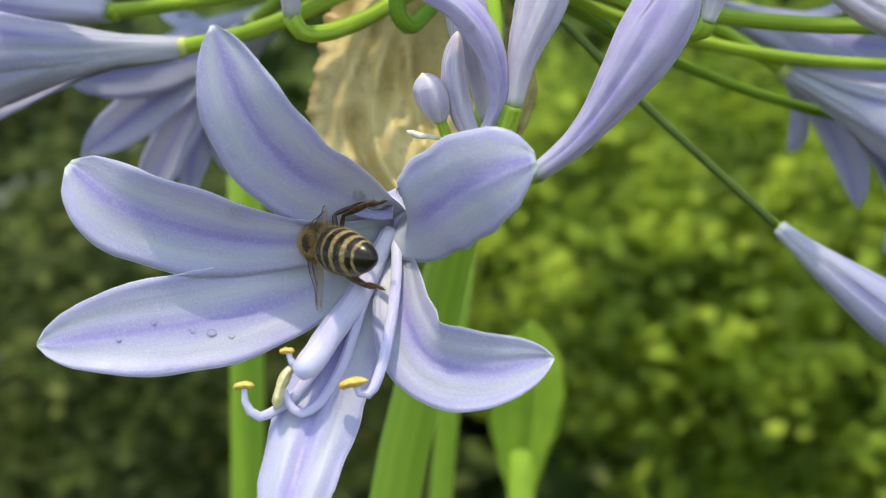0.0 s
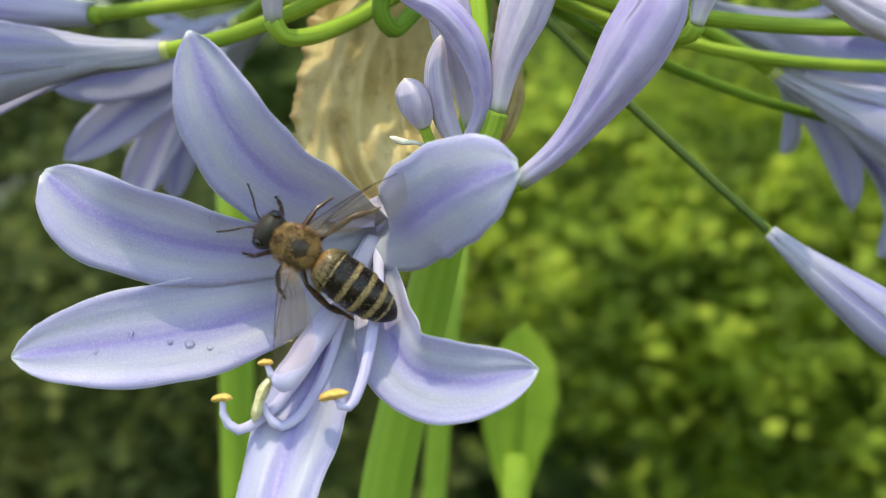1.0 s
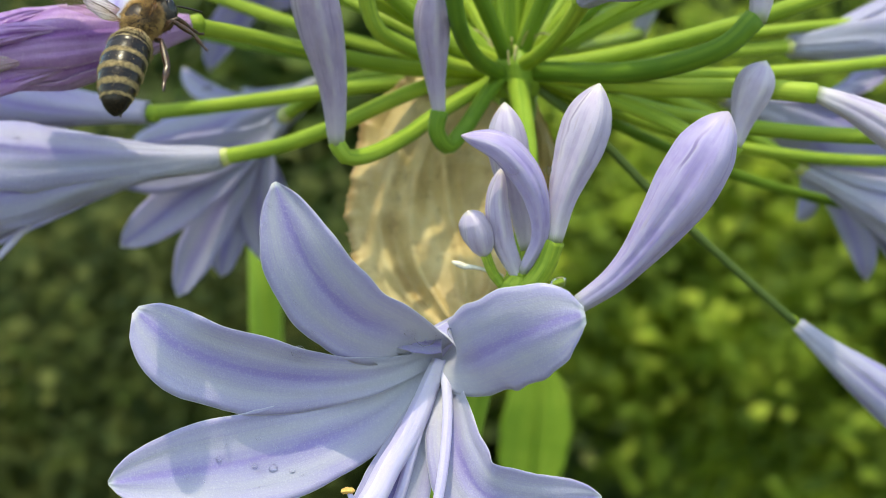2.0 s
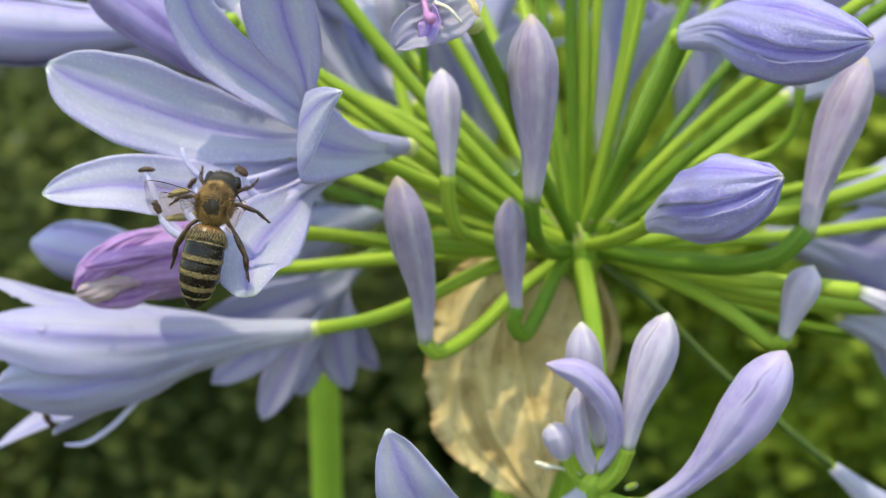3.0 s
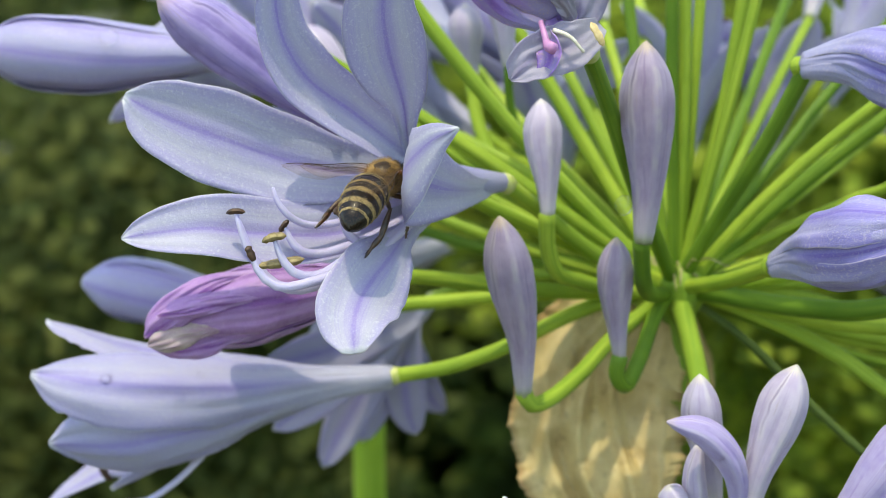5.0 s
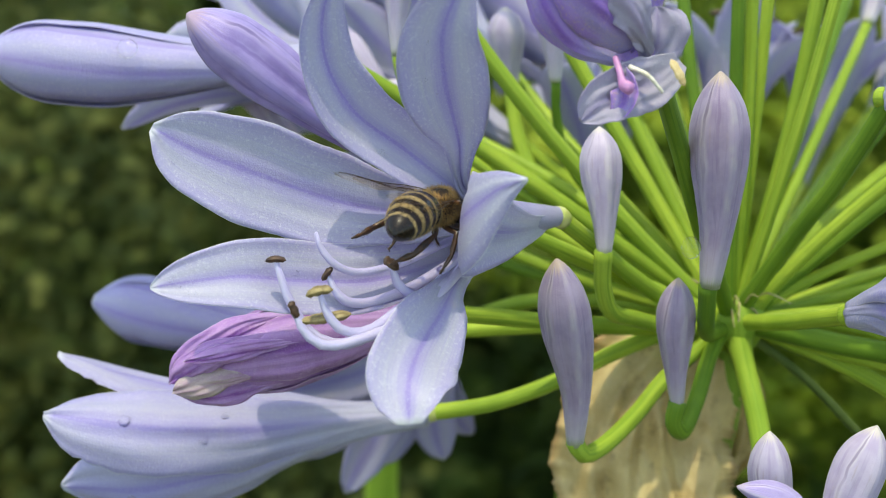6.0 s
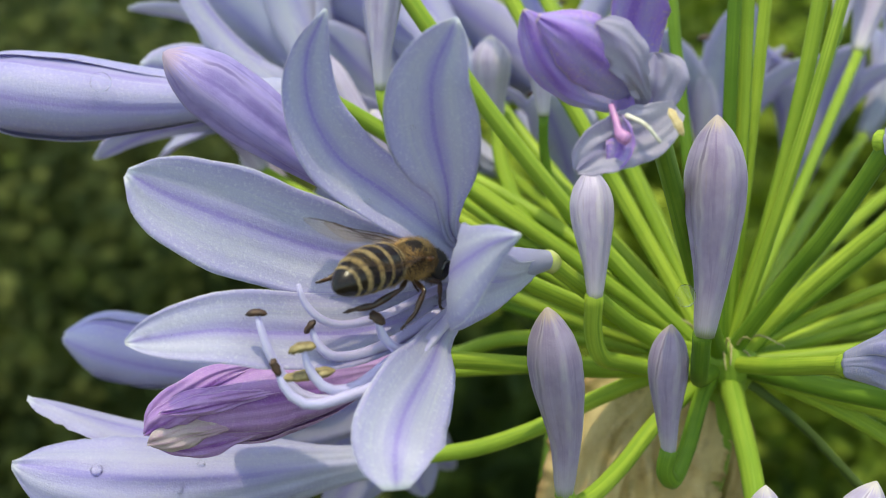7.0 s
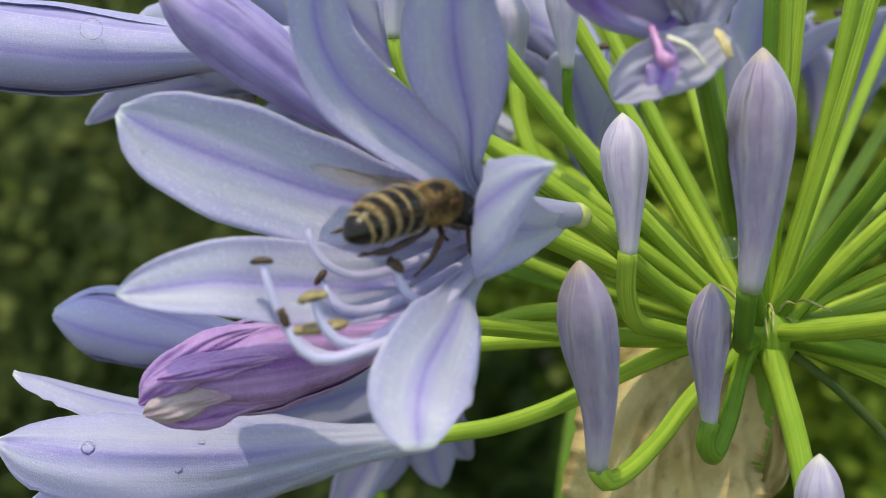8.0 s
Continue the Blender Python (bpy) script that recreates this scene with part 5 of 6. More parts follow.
for blade, s, u, r in ((blades_c[1], 0.8, -0.1, 0.6), (blades_c[1], 0.55, -0.3, 0.4), (blades_c[0], 0.6, 0.3, 0.4), (blades_c[3], 0.5, -0.4, 0.4), (blades_c[1], 0.6, 0.2, 0.4), (blades_c[3], 0.8, 0.2, 0.4)):
    i, j = int(round(s * blade.rows)), int(round((u + 1) / 2 * blade.cols))
    droplet(blade.back[i, j], -blade.normal[i], r, "the outside of the trumpet")
droplet((-1.3, -29.9, -9.0), (-0.3, -0.9, 0.3), 0.8, "the curved bud")
droplet((1.9, -27.3, -9.6), (-0.5, -0.8, 0.2), 0.4, "the young bud")
droplet((-8.8, -18.4, 11.9), (-0.6, -0.7, 0.2), 1.0, "the tall bud's stalk")
droplet((-11.7, -31.9, -22.5), (0.1, -0.8, 0.5), 1.0, "the throat's rim")
droplet((-9.1, -32.0, -23.9), (0.1, -0.8, 0.5), 1.0, "the throat's rim")
droplet((2.9, -28.4, -19.6), (0.2, -0.7, -0.6), 0.8, "the young cluster")
droplet((-61.4, -0.3, 27.0), (0.0, -0.9, 0.4), 1.0, "the folded flower")
rd = np.random.RandomState(12)
for blade, count, where in ((blades_a[2], 16, "the open petal"), (blades_a[0], 8, "the open petal"), (blades_a[1], 10, "the open petal"), (blades_b[0], 10, "the petal of the open flower"), (blades_b[5], 12, "the petal of the open flower"), (blades_b[2], 4, "the petal of the open flower")):
    for _ in range(count):
        p, n = blade.spot(rd.uniform(0.3, 0.97), np.clip(rd.normal(0.45, 0.35) * rd.choice((-1, 1)), -0.92, 0.92))
        droplet(p, n, (0.12, 0.12, 0.18)[rd.randint(3)], where)


# ---- the garden behind ----
def soil_material():
    n = Nodes("soil")
    a = n.noise(n.place(), 3.0, 6.0)
    b = n.noise(n.place(), 60.0, 4.0)
    c = n.mix(n.ramp(a, 0.3, 0.7), (0.045, 0.040, 0.020), (0.07, 0.085, 0.03))
    c = n.mix(n.ramp(b, 0.4, 0.7, 0.0, 0.6), c, (0.03, 0.022, 0.014))
    p = n.node("BsdfPrincipled", Base_Color=c, Roughness=0.9)
    n.put(p.inputs["Normal"], n.bump(b, 0.6, 0.01))
    return n.done(p.outputs[0])


def leaf_material(name, low, mid, high, share=0.35):
    n = Nodes(name)
    island = n.node("NewGeometry").outputs["Random Per Island"]
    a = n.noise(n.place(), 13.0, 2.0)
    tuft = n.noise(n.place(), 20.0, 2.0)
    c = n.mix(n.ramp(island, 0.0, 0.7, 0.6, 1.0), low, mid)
    # Noise paints lit tufts and the shaded gaps between them into the colour.
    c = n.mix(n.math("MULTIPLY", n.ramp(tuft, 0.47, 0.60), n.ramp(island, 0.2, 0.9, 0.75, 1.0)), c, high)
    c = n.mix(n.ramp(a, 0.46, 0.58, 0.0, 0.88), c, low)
    return n.done(n.leafy(c, c, share, 0.6, gloss=0.12))


def box_sheet(name, size, z, material, label):
    me = bpy.data.meshes.new(name)
    k = 40
    xs = np.linspace(-1, 1, k + 1) ** 3 * size
    verts = [(x, y, z + (0.012 * math.sin(x * 9) * math.cos(y * 7) if abs(x) < 4 and abs(y) < 4 else 0)) for y in xs for x in xs]
    faces = [(j * (k + 1) + i, j * (k + 1) + i + 1, (j + 1) * (k + 1) + i + 1, (j + 1) * (k + 1) + i) for j in range(k) for i in range(k)]
    me.from_pydata(verts, [], faces)
    me.materials.append(material)
    return tagged(new(name, me), label, "ground", kind="structure")


box_sheet("ground", 900.0, 0.0, soil_material(), "dark garden soil between the plants")


def leaf_cloud(name, count, centre, size, leaf, material, label, seed, clumps=40, face=0.5, spread=0.055):
    """Many folded leaves set in clumps: a shrub out of focus."""
    r = np.random.RandomState(seed)
    mid = np.array(centre) + unit(r.normal(0, 1, (clumps, 3))) * r.uniform(0, 1, (clumps, 1)) ** 0.45 * np.array(size)
    verts, faces = [], []
    for k in range(count):
        c = mid[r.randint(clumps)] + r.normal(0, 1, 3) * spread
        ln = r.uniform(*leaf)
        d = unit(r.normal(0, 1, 3) * (1, 1, 0.7))
        n = unit(r.normal(0, 1, 3) * 0.5 + np.array((-0.1, -face, 1.0)))
        d = unit(d - n * (d @ n))
        s = np.cross(d, n)
        w = ln * r.uniform(0.24, 0.36)
        b = len(verts)
        verts += [c, c + d * ln * 0.35 + s * w + n * w * 0.3, c + d * ln * 0.75 + s * w * 0.75 + n * w * 0.25, c + d * ln, c + d * ln * 0.75 - s * w * 0.75 + n * w * 0.25, c + d * ln * 0.35 - s * w + n * w * 0.3, c + d * ln * 0.5]
        faces += [(b, b + 1, b + 6), (b + 1, b + 2, b + 6), (b + 2, b + 3, b + 6), (b + 3, b + 4, b + 6), (b + 4, b + 5, b + 6), (b + 5, b, b + 6)]
    me = bpy.data.meshes.new(name)
    me.from_pydata([tuple(v) for v in verts], [], faces)
    me.materials.append(material)
    return tagged(new(name, me), label, "shrub", kind="stuff")


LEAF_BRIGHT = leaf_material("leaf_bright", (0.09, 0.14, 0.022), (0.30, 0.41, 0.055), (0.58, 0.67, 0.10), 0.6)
LEAF_OLIVE = leaf_material("leaf_olive", (0.030, 0.046, 0.012), (0.068, 0.088, 0.021), (0.13, 0.145, 0.038))
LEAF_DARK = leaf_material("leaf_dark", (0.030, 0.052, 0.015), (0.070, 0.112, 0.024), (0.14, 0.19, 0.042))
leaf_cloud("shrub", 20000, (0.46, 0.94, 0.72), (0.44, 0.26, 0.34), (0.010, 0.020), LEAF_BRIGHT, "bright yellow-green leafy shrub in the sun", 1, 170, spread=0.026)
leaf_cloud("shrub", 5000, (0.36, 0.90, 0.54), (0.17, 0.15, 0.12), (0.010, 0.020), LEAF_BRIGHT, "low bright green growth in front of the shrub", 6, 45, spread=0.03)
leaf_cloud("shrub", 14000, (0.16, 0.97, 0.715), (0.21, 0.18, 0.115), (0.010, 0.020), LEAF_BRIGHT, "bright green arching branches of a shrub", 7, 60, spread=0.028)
leaf_cloud("shrub", 22000, (-0.46, 1.00, 0.50), (0.50, 0.30, 0.50), (0.010, 0.022), LEAF_OLIVE, "dark olive shrub with small leaves", 2, 90)
leaf_cloud("shrub", 17000, (0.0, 1.95, 0.62), (1.9, 0.45, 0.75), (0.06, 0.12), LEAF_DARK, "dark green hedge in the distance", 3, 170)
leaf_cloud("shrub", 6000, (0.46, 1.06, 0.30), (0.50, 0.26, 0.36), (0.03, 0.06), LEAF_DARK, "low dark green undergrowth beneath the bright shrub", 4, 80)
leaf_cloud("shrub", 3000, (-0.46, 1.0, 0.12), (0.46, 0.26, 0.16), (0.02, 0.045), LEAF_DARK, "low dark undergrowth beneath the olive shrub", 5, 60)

STEMS = "stems of neighbouring plants"
for pts, r, label in (
    ([(-37.5, 74.0, -18.0), (-37.5, 74.0, -70.0), (-38.5, 78.0, -200.0), (-44.0, 90.0, -850.0)], 2.8, "blurred green stem of a neighbouring flower head"),
    ([(-2.0, 90.0, -40.0), (-5.0, 90.0, -75.0), (-12.0, 96.0, -220.0), (-26.0, 110.0, -850.0)], 2.1, "blurred thin green stem"),
    ([(9.5, 114.0, -84.0), (9.5, 114.0, -100.0), (9.0, 118.0, -220.0), (2.0, 130.0, -850.0)], 2.6, "blurred green leaf stalk"),
):
    ob = thing("plant_stem", pts[-1], label, "stem", STEMS)
    part("stem", tube(spline(pts, 40), r, SCAPE, 14, "stem"), ob, "", pts[-1])
LEAF_BASE = (9.5, 114.0, -96.0)
leaf_ob = thing("strap_leaf", LEAF_BASE, "blurred pale green broad leaf", "leaf")
part("leaf_blade", Blade([LEAF_BASE, (9.5, 113.0, -82.0), (10.5, 112.0, -70.0), (11.0, 112.0, -58.0)], 14.0, facing=(5, -300, 40), cup=0.3, thick=0.5).mesh("leaf_blade", SCAPE), leaf_ob, "", LEAF_BASE)
part("midrib", tube(spline([(9.5, 113.4, -96.0), (9.5, 112.6, -82.0), (10.5, 111.6, -70.0), (11.0, 111.6, -60.0)], 20), [(0, 0.6), (1, 0.2)], SCAPE, 8, "midrib"), leaf_ob, "paler middle rib", LEAF_BASE)


# ---- the bee ----
def bee_band_material():
    n = Nodes("bee_abdomen")
    u, v = n.uv()
    wob = n.math("ADD", v, n.math("MULTIPLY", n.math("SUBTRACT", n.noise(n.place(), 1600.0), 0.5), 0.03))
    bands = 0.0
    for centre, half in ((0.21, 0.008), (0.385, 0.024), (0.55, 0.028), (0.70, 0.026), (0.815, 0.014)):
        near = n.ramp(n.math("ABSOLUTE", n.math("SUBTRACT", wob, centre)), half * 0.55, half * 1.25, 1.0, 0.0)
        bands = n.math("MAXIMUM", bands, near)
    fine = n.noise(n.place(), 5200.0, 2.0)
    c = n.mix(n.ramp(fine, 0.4, 0.7), (0.006, 0.004, 0.003), (0.018, 0.010, 0.006))
    c = n.mix(n.math("MULTIPLY", bands, n.ramp(fine, 0.36, 0.62, 0.25, 1.0)), c, (0.40, 0.29, 0.135))
    c = n.mix(n.ramp(v, 0.0, 0.16, 0.7, 0.0), c, (0.30, 0.15, 0.05))
    rough = n.math("ADD", 0.27, n.math("MULTIPLY", bands, 0.4))
    p = n.node("BsdfPrincipled", Base_Color=c, Roughness=rough)
    p.inputs["Specular IOR Level"].default_value = 0.3
    n.put(p.inputs["Normal"], n.bump(fine, 0.3, 0.00004))
    return n.done(p.outputs[0])


def wing_material():
    n = Nodes("bee_wing")
    u, v = n.uv()
    root = n.ramp(u, 0.0, 0.26, 1.0, 0.0)
    p = n.node("BsdfPrincipled", Base_Color=n.mix(root, (0.42, 0.32, 0.22), (0.38, 0.17, 0.05)), Roughness=0.16)
    p.inputs["Specular IOR Level"].default_value = 1.0
    clear = n.node("BsdfTransparent", Color=(0.95, 0.93, 0.90))
    k = n.noise(n.place(), 900.0)
    return n.done(n.node("MixShader", i0=n.math("SUBTRACT", n.ramp(k, 0.3, 0.7, 0.985, 0.95), n.math("MULTIPLY", root, 0.3)), i1=p.outputs[0], i2=clear.outputs[0]).outputs[0])


BEE_BAND, BEE_WING = bee_band_material(), wing_material()
BEE_DARK = plain_material("bee_chitin", (0.022, 0.013, 0.008), (0.008, 0.005, 0.004), 1800, 0.32)
BEE_HEAD = plain_material("bee_head", (0.018, 0.013, 0.010), (0.007, 0.005, 0.004), 1800, 0.6)
BEE_THORAX = plain_material("bee_thorax", (0.060, 0.030, 0.013), (0.018, 0.010, 0.006), 1500, 0.42)
BEE_LEG = plain_material("bee_leg", (0.080, 0.034, 0.013), (0.014, 0.008, 0.005), 2200, 0.3)
BEE_AMBER = plain_material("bee_amber", (0.16, 0.060, 0.014), (0.05, 0.020, 0.007), 1500, 0.2)
BEE_EYE = plain_material("bee_eye", (0.010, 0.008, 0.007), (0.004, 0.003, 0.003), 6000, 0.12)
BEE_FUR = plain_material("bee_fur", (0.53, 0.33, 0.125), (0.12, 0.065, 0.024), 900, 0.7, 0.0)
BEE_FUR_PALE = plain_material("bee_fur_pale", (0.48, 0.36, 0.18), (0.26, 0.18, 0.08), 700, 0.7, 0.0)
BEE_FUR_GREY = plain_material("bee_fur_grey", (0.12, 0.080, 0.050), (0.040, 0.028, 0.020), 700, 0.7, 0.0)
BEE_VEIN = plain_material("bee_vein", (0.05, 0.022, 0.010), (0.022, 0.011, 0.007), 900, 0.4)


def egg(centre, radii, material, name, rows=18, sides=28):
    verts, faces, uvs = [], [], []
    for i in range(rows + 1):
        w = math.pi * i / rows
        for j in range(sides + 1):
            q = 2 * math.pi * j / sides
            verts.append((centre[0] + radii[0] * math.cos(w), centre[1] + radii[1] * math.sin(w) * math.cos(q), centre[2] + radii[2] * math.sin(w) * math.sin(q)))
            uvs.append((j / sides, i / rows))
    k = sides + 1
    for i in range(rows):
        for j in range(sides):
            faces.append((i * k + j, i * k + j + 1, (i + 1) * k + j + 1, (i + 1) * k + j))
    return to_mesh(name, verts, faces, uvs, material)


def abdomen_mesh():
    line = spline([(-0.95, 0, -0.1), (-3.3, 0, 0.05), (-6.1, 0, -0.3), (-8.7, 0, -1.2)], 72)
    s = np.linspace(0, 1, 72)
    r = smooth_keys(s, [(0, 0.85), (0.05, 1.42), (0.15, 1.72), (0.3, 1.84), (0.48, 1.86), (0.64, 1.7), (0.78, 1.40), (0.88, 1.05), (0.96, 0.55), (1, 0.10)])
    for edge in (0.25, 0.41, 0.57, 0.71, 0.82):
        r = r * (1 - 0.035 * np.exp(-np.clip(s - edge, 0, 1) / 0.03) * (s >= edge))
    t, a, b = frames(line, (0, 0, 1))
    verts, uvs, faces = [], [], []
    sides = 36
    for i in range(72):
        for j in range(sides + 1):
            w = 2 * math.pi * j / sides
            verts.append(line[i] + (a[i] * math.cos(w) * 0.92 + b[i] * math.sin(w)) * r[i])
            uvs.append((j / sides, s[i]))
    k = sides + 1
    for i in range(71):
        for j in range(sides):
            faces.append((i * k + j, i * k + j + 1, (i + 1) * k + j + 1, (i + 1) * k + j))
    return to_mesh("abdomen", verts, faces, uvs, BEE_BAND), line, r, a, b


def fur_mesh(name, roots, ways, lengths, thick, material):
    verts, faces = [], []
    for p, d, ln in zip(roots, ways, lengths):
        d = d / (np.linalg.norm(d) + 1e-9)
        x = np.cross(d, (0.3, 0.5, 0.8))
        x = x / (np.linalg.norm(x) + 1e-9)
        y = np.cross(d, x)
        b = len(verts)
        verts += [p + x * thick, p - x * thick * 0.5 + y * thick * 0.87, p - x * thick * 0.5 - y * thick * 0.87, p + d * ln + x * thick * 0.5]
        faces += [(b, b + 1, b + 3), (b + 1, b + 2, b + 3), (b + 2, b, b + 3)]
    return to_mesh(name, verts, faces, None, material)


def on_egg(r, count, centre, radii, low=-1.0):
    d = unit(r.normal(0, 1, (count, 3)))
    d = d[d[:, 2] > low]
    return np.array(centre) + d * np.array(radii), unit(d / np.array(radii))


def wing_mesh(length, width, name):
    """A thin wing along +x from its root, rounded at the end, with its rear edge to +y."""
    count = 22
    s = np.linspace(0, 1, count)
    lead = -width * 0.12 * np.sin(np.pi * s * 0.9)
    rear = width * np.interp(s, [0, 0.12, 0.4, 0.72, 0.9, 0.97, 1], [0.05, 0.3, 0.72, 0.95, 0.75, 0.45, 0.1])
    verts, faces, uvs = [], [], []
    for layer in (0.012, -0.012):
        for i in range(count):
            for j in range(5):
                y = lead[i] + (rear[i] - lead[i]) * j / 4
                verts.append((s[i] * length, y, layer + 0.10 * math.sin(s[i] * 9 + j)))
                uvs.append((s[i], j / 4))
    off = count * 5
    for i in range(count - 1):
        for j in range(4):
            a = i * 5 + j
            faces.append((a, a + 1, a + 6, a + 5))
            faces.append((off + a + 5, off + a + 6, off + a + 1, off + a))
    veins = []
    for frac, end in ((0.0, 0.97), (0.16, 0.9), (0.42, 0.75), (0.7, 0.6)):
        q = s[s <= end]
        veins.append([(x * length, lead[k] + (rear[k] - lead[k]) * frac * min(1, 0.4 + x), 0.10 * math.sin(x * 9 + frac * 4)) for k, x in enumerate(q)])
    return to_mesh(name, verts, faces, uvs, BEE_WING), veins


def merged_tubes(lines, r, material, name):
    verts, faces = [], []
    for pts in lines:
        line = np.array(pts, float)
        t, a, b = frames(line)
        start = len(verts)
        for i in range(len(line)):
            for j in range(5):
                w = 2 * math.pi * j / 5
                verts.append(line[i] + (a[i] * math.cos(w) + b[i] * math.sin(w)) * r)
        for i in range(len(line) - 1):
            for j in range(5):
                k = (j + 1) % 5
                faces.append((start + i * 5 + j, start + i * 5 + k, start + (i + 1) * 5 + k, start + (i + 1) * 5 + j))
    return to_mesh(name, verts, faces, None, material)


def leg_mesh(joints, thick, name="leg"):
    """Femur, shin and jointed foot along a bent line, with swellings at the joints and fine bristles."""
    pts = np.array(joints, float)
    fine, rad = [], []
    for i in range(len(pts) - 1):
        for s in np.linspace(0, 1, 9, endpoint=i == len(pts) - 2):
            fine.append(pts[i] + (pts[i + 1] - pts[i]) * s)
            rad.append((thick[i] + (thick[i + 1] - thick[i]) * s) * (0.72 + 0.42 * math.sin(math.pi * min(max(s, 0.05), 0.95))))
    keys = [(k / (len(rad) - 1), v * 1.22) for k, v in enumerate(rad)]
    return tube(np.array(fine), keys, BEE_LEG, 10, name)


def leg_hair(joints, thick, seed):
    """Short bristles along a leg."""
    r = np.random.RandomState(seed)
    pts = np.array(joints, float)
    roots, ways = [], []
    for _ in range(90):
        k = r.randint(len(pts) - 1)
        q = r.rand()
        way = unit(pts[k + 1] - pts[k])
        out = np.cross(way, unit(r.normal(0, 1, 3)))
        roots.append(pts[k] + (pts[k + 1] - pts[k]) * q + unit(out) * thick[k])
        ways.append(unit(out) + way * 0.9)
    return fur_mesh("bristles", roots, ways, r.uniform(0.12, 0.32, 90), 0.016, BEE_FUR_GREY)


bee = new("honey_bee")
bee.empty_display_size = 0.005
tagged(bee, "honey bee with tan furry back and black and tan bands", "bee")
abd, a_line, a_r, a_up, a_side = abdomen_mesh()
WAIST = np.array((-1.1, 0.0, -0.1))
abd.transform(Matrix.Translation(Vector(-WAIST) * MM))
abdomen = part("abdomen", abd, bee, "glossy black abdomen with tan bands")
part("thorax", egg((1.0, 0, 0.15), (1.85, 1.5, 1.5), BEE_THORAX, "thorax"), bee)
head = part("head", egg((3.5, 0, -0.45), (1.05, 1.65, 1.4), BEE_HEAD, "head"), bee)
part("waist", egg((-1.1, 0, -0.1), (0.8, 0.8, 0.8), BEE_DARK, "waist"), bee)
rb = np.random.RandomState(7)
p1, d1 = on_egg(rb, 5600, (1.0, 0, 0.15), (1.8, 1.45, 1.45))
rear = np.array((-0.55, 0, 0.1))
bald = (p1[:, 2] > 0.95) & ((p1[:, 1] / 0.72) ** 2 + ((p1[:, 0] - 0.6) / 0.72) ** 2 < 1.0 + rb.normal(0, 0.14, len(p1)))
ln = rb.uniform(0.28, 0.66, len(p1))
lean = d1 + rear + rb.normal(0, 0.25, p1.shape)
part("fur", fur_mesh("fur", p1[~bald], lean[~bald], ln[~bald], 0.028, BEE_FUR), bee, "tan fur round the back")
part("fur", fur_mesh("fur", p1[bald], lean[bald], ln[bald] * 0.35, 0.022, BEE_FUR_GREY), bee, "thin dark fuzz on the bare patch of the back")
p2, d2 = on_egg(rb, 2000, (3.5, 0, -0.45), (0.95, 1.35, 1.3))
part("fur", fur_mesh("fur", p2, d2 + rb.normal(0, 0.3, p2.shape), rb.uniform(0.15, 0.5, len(p2)), 0.02, BEE_FUR_GREY), head)
roots, ways, lens = [], [], []
for lo, hi, count, base_len in ((0.02, 0.17, 1300, 0.75), (0.36, 0.41, 420, 0.19), (0.52, 0.58, 460, 0.19), (0.67, 0.73, 400, 0.18), (0.80, 0.83, 150, 0.15), (0.2, 0.78, 260, 0.17)):
    for _ in range(count):
        i = int(rb.uniform(lo, hi) * 71)
        w = rb.uniform(0, 2 * math.pi)
        d = a_up[i] * math.cos(w) * 0.92 + a_side[i] * math.sin(w)
        roots.append(a_line[i] + d * a_r[i] - WAIST)
        ways.append(d * 0.45 + np.array((-1.0, 0, -0.1)) + rb.normal(0, 0.15, 3))
        lens.append(base_len * rb.uniform(0.6, 1.2))
part("fur", fur_mesh("fur", roots, ways, lens, 0.022, BEE_FUR_PALE), abdomen, "short tan hair of the bands")
WINGS, LEGS, FEELERS = [], [], []
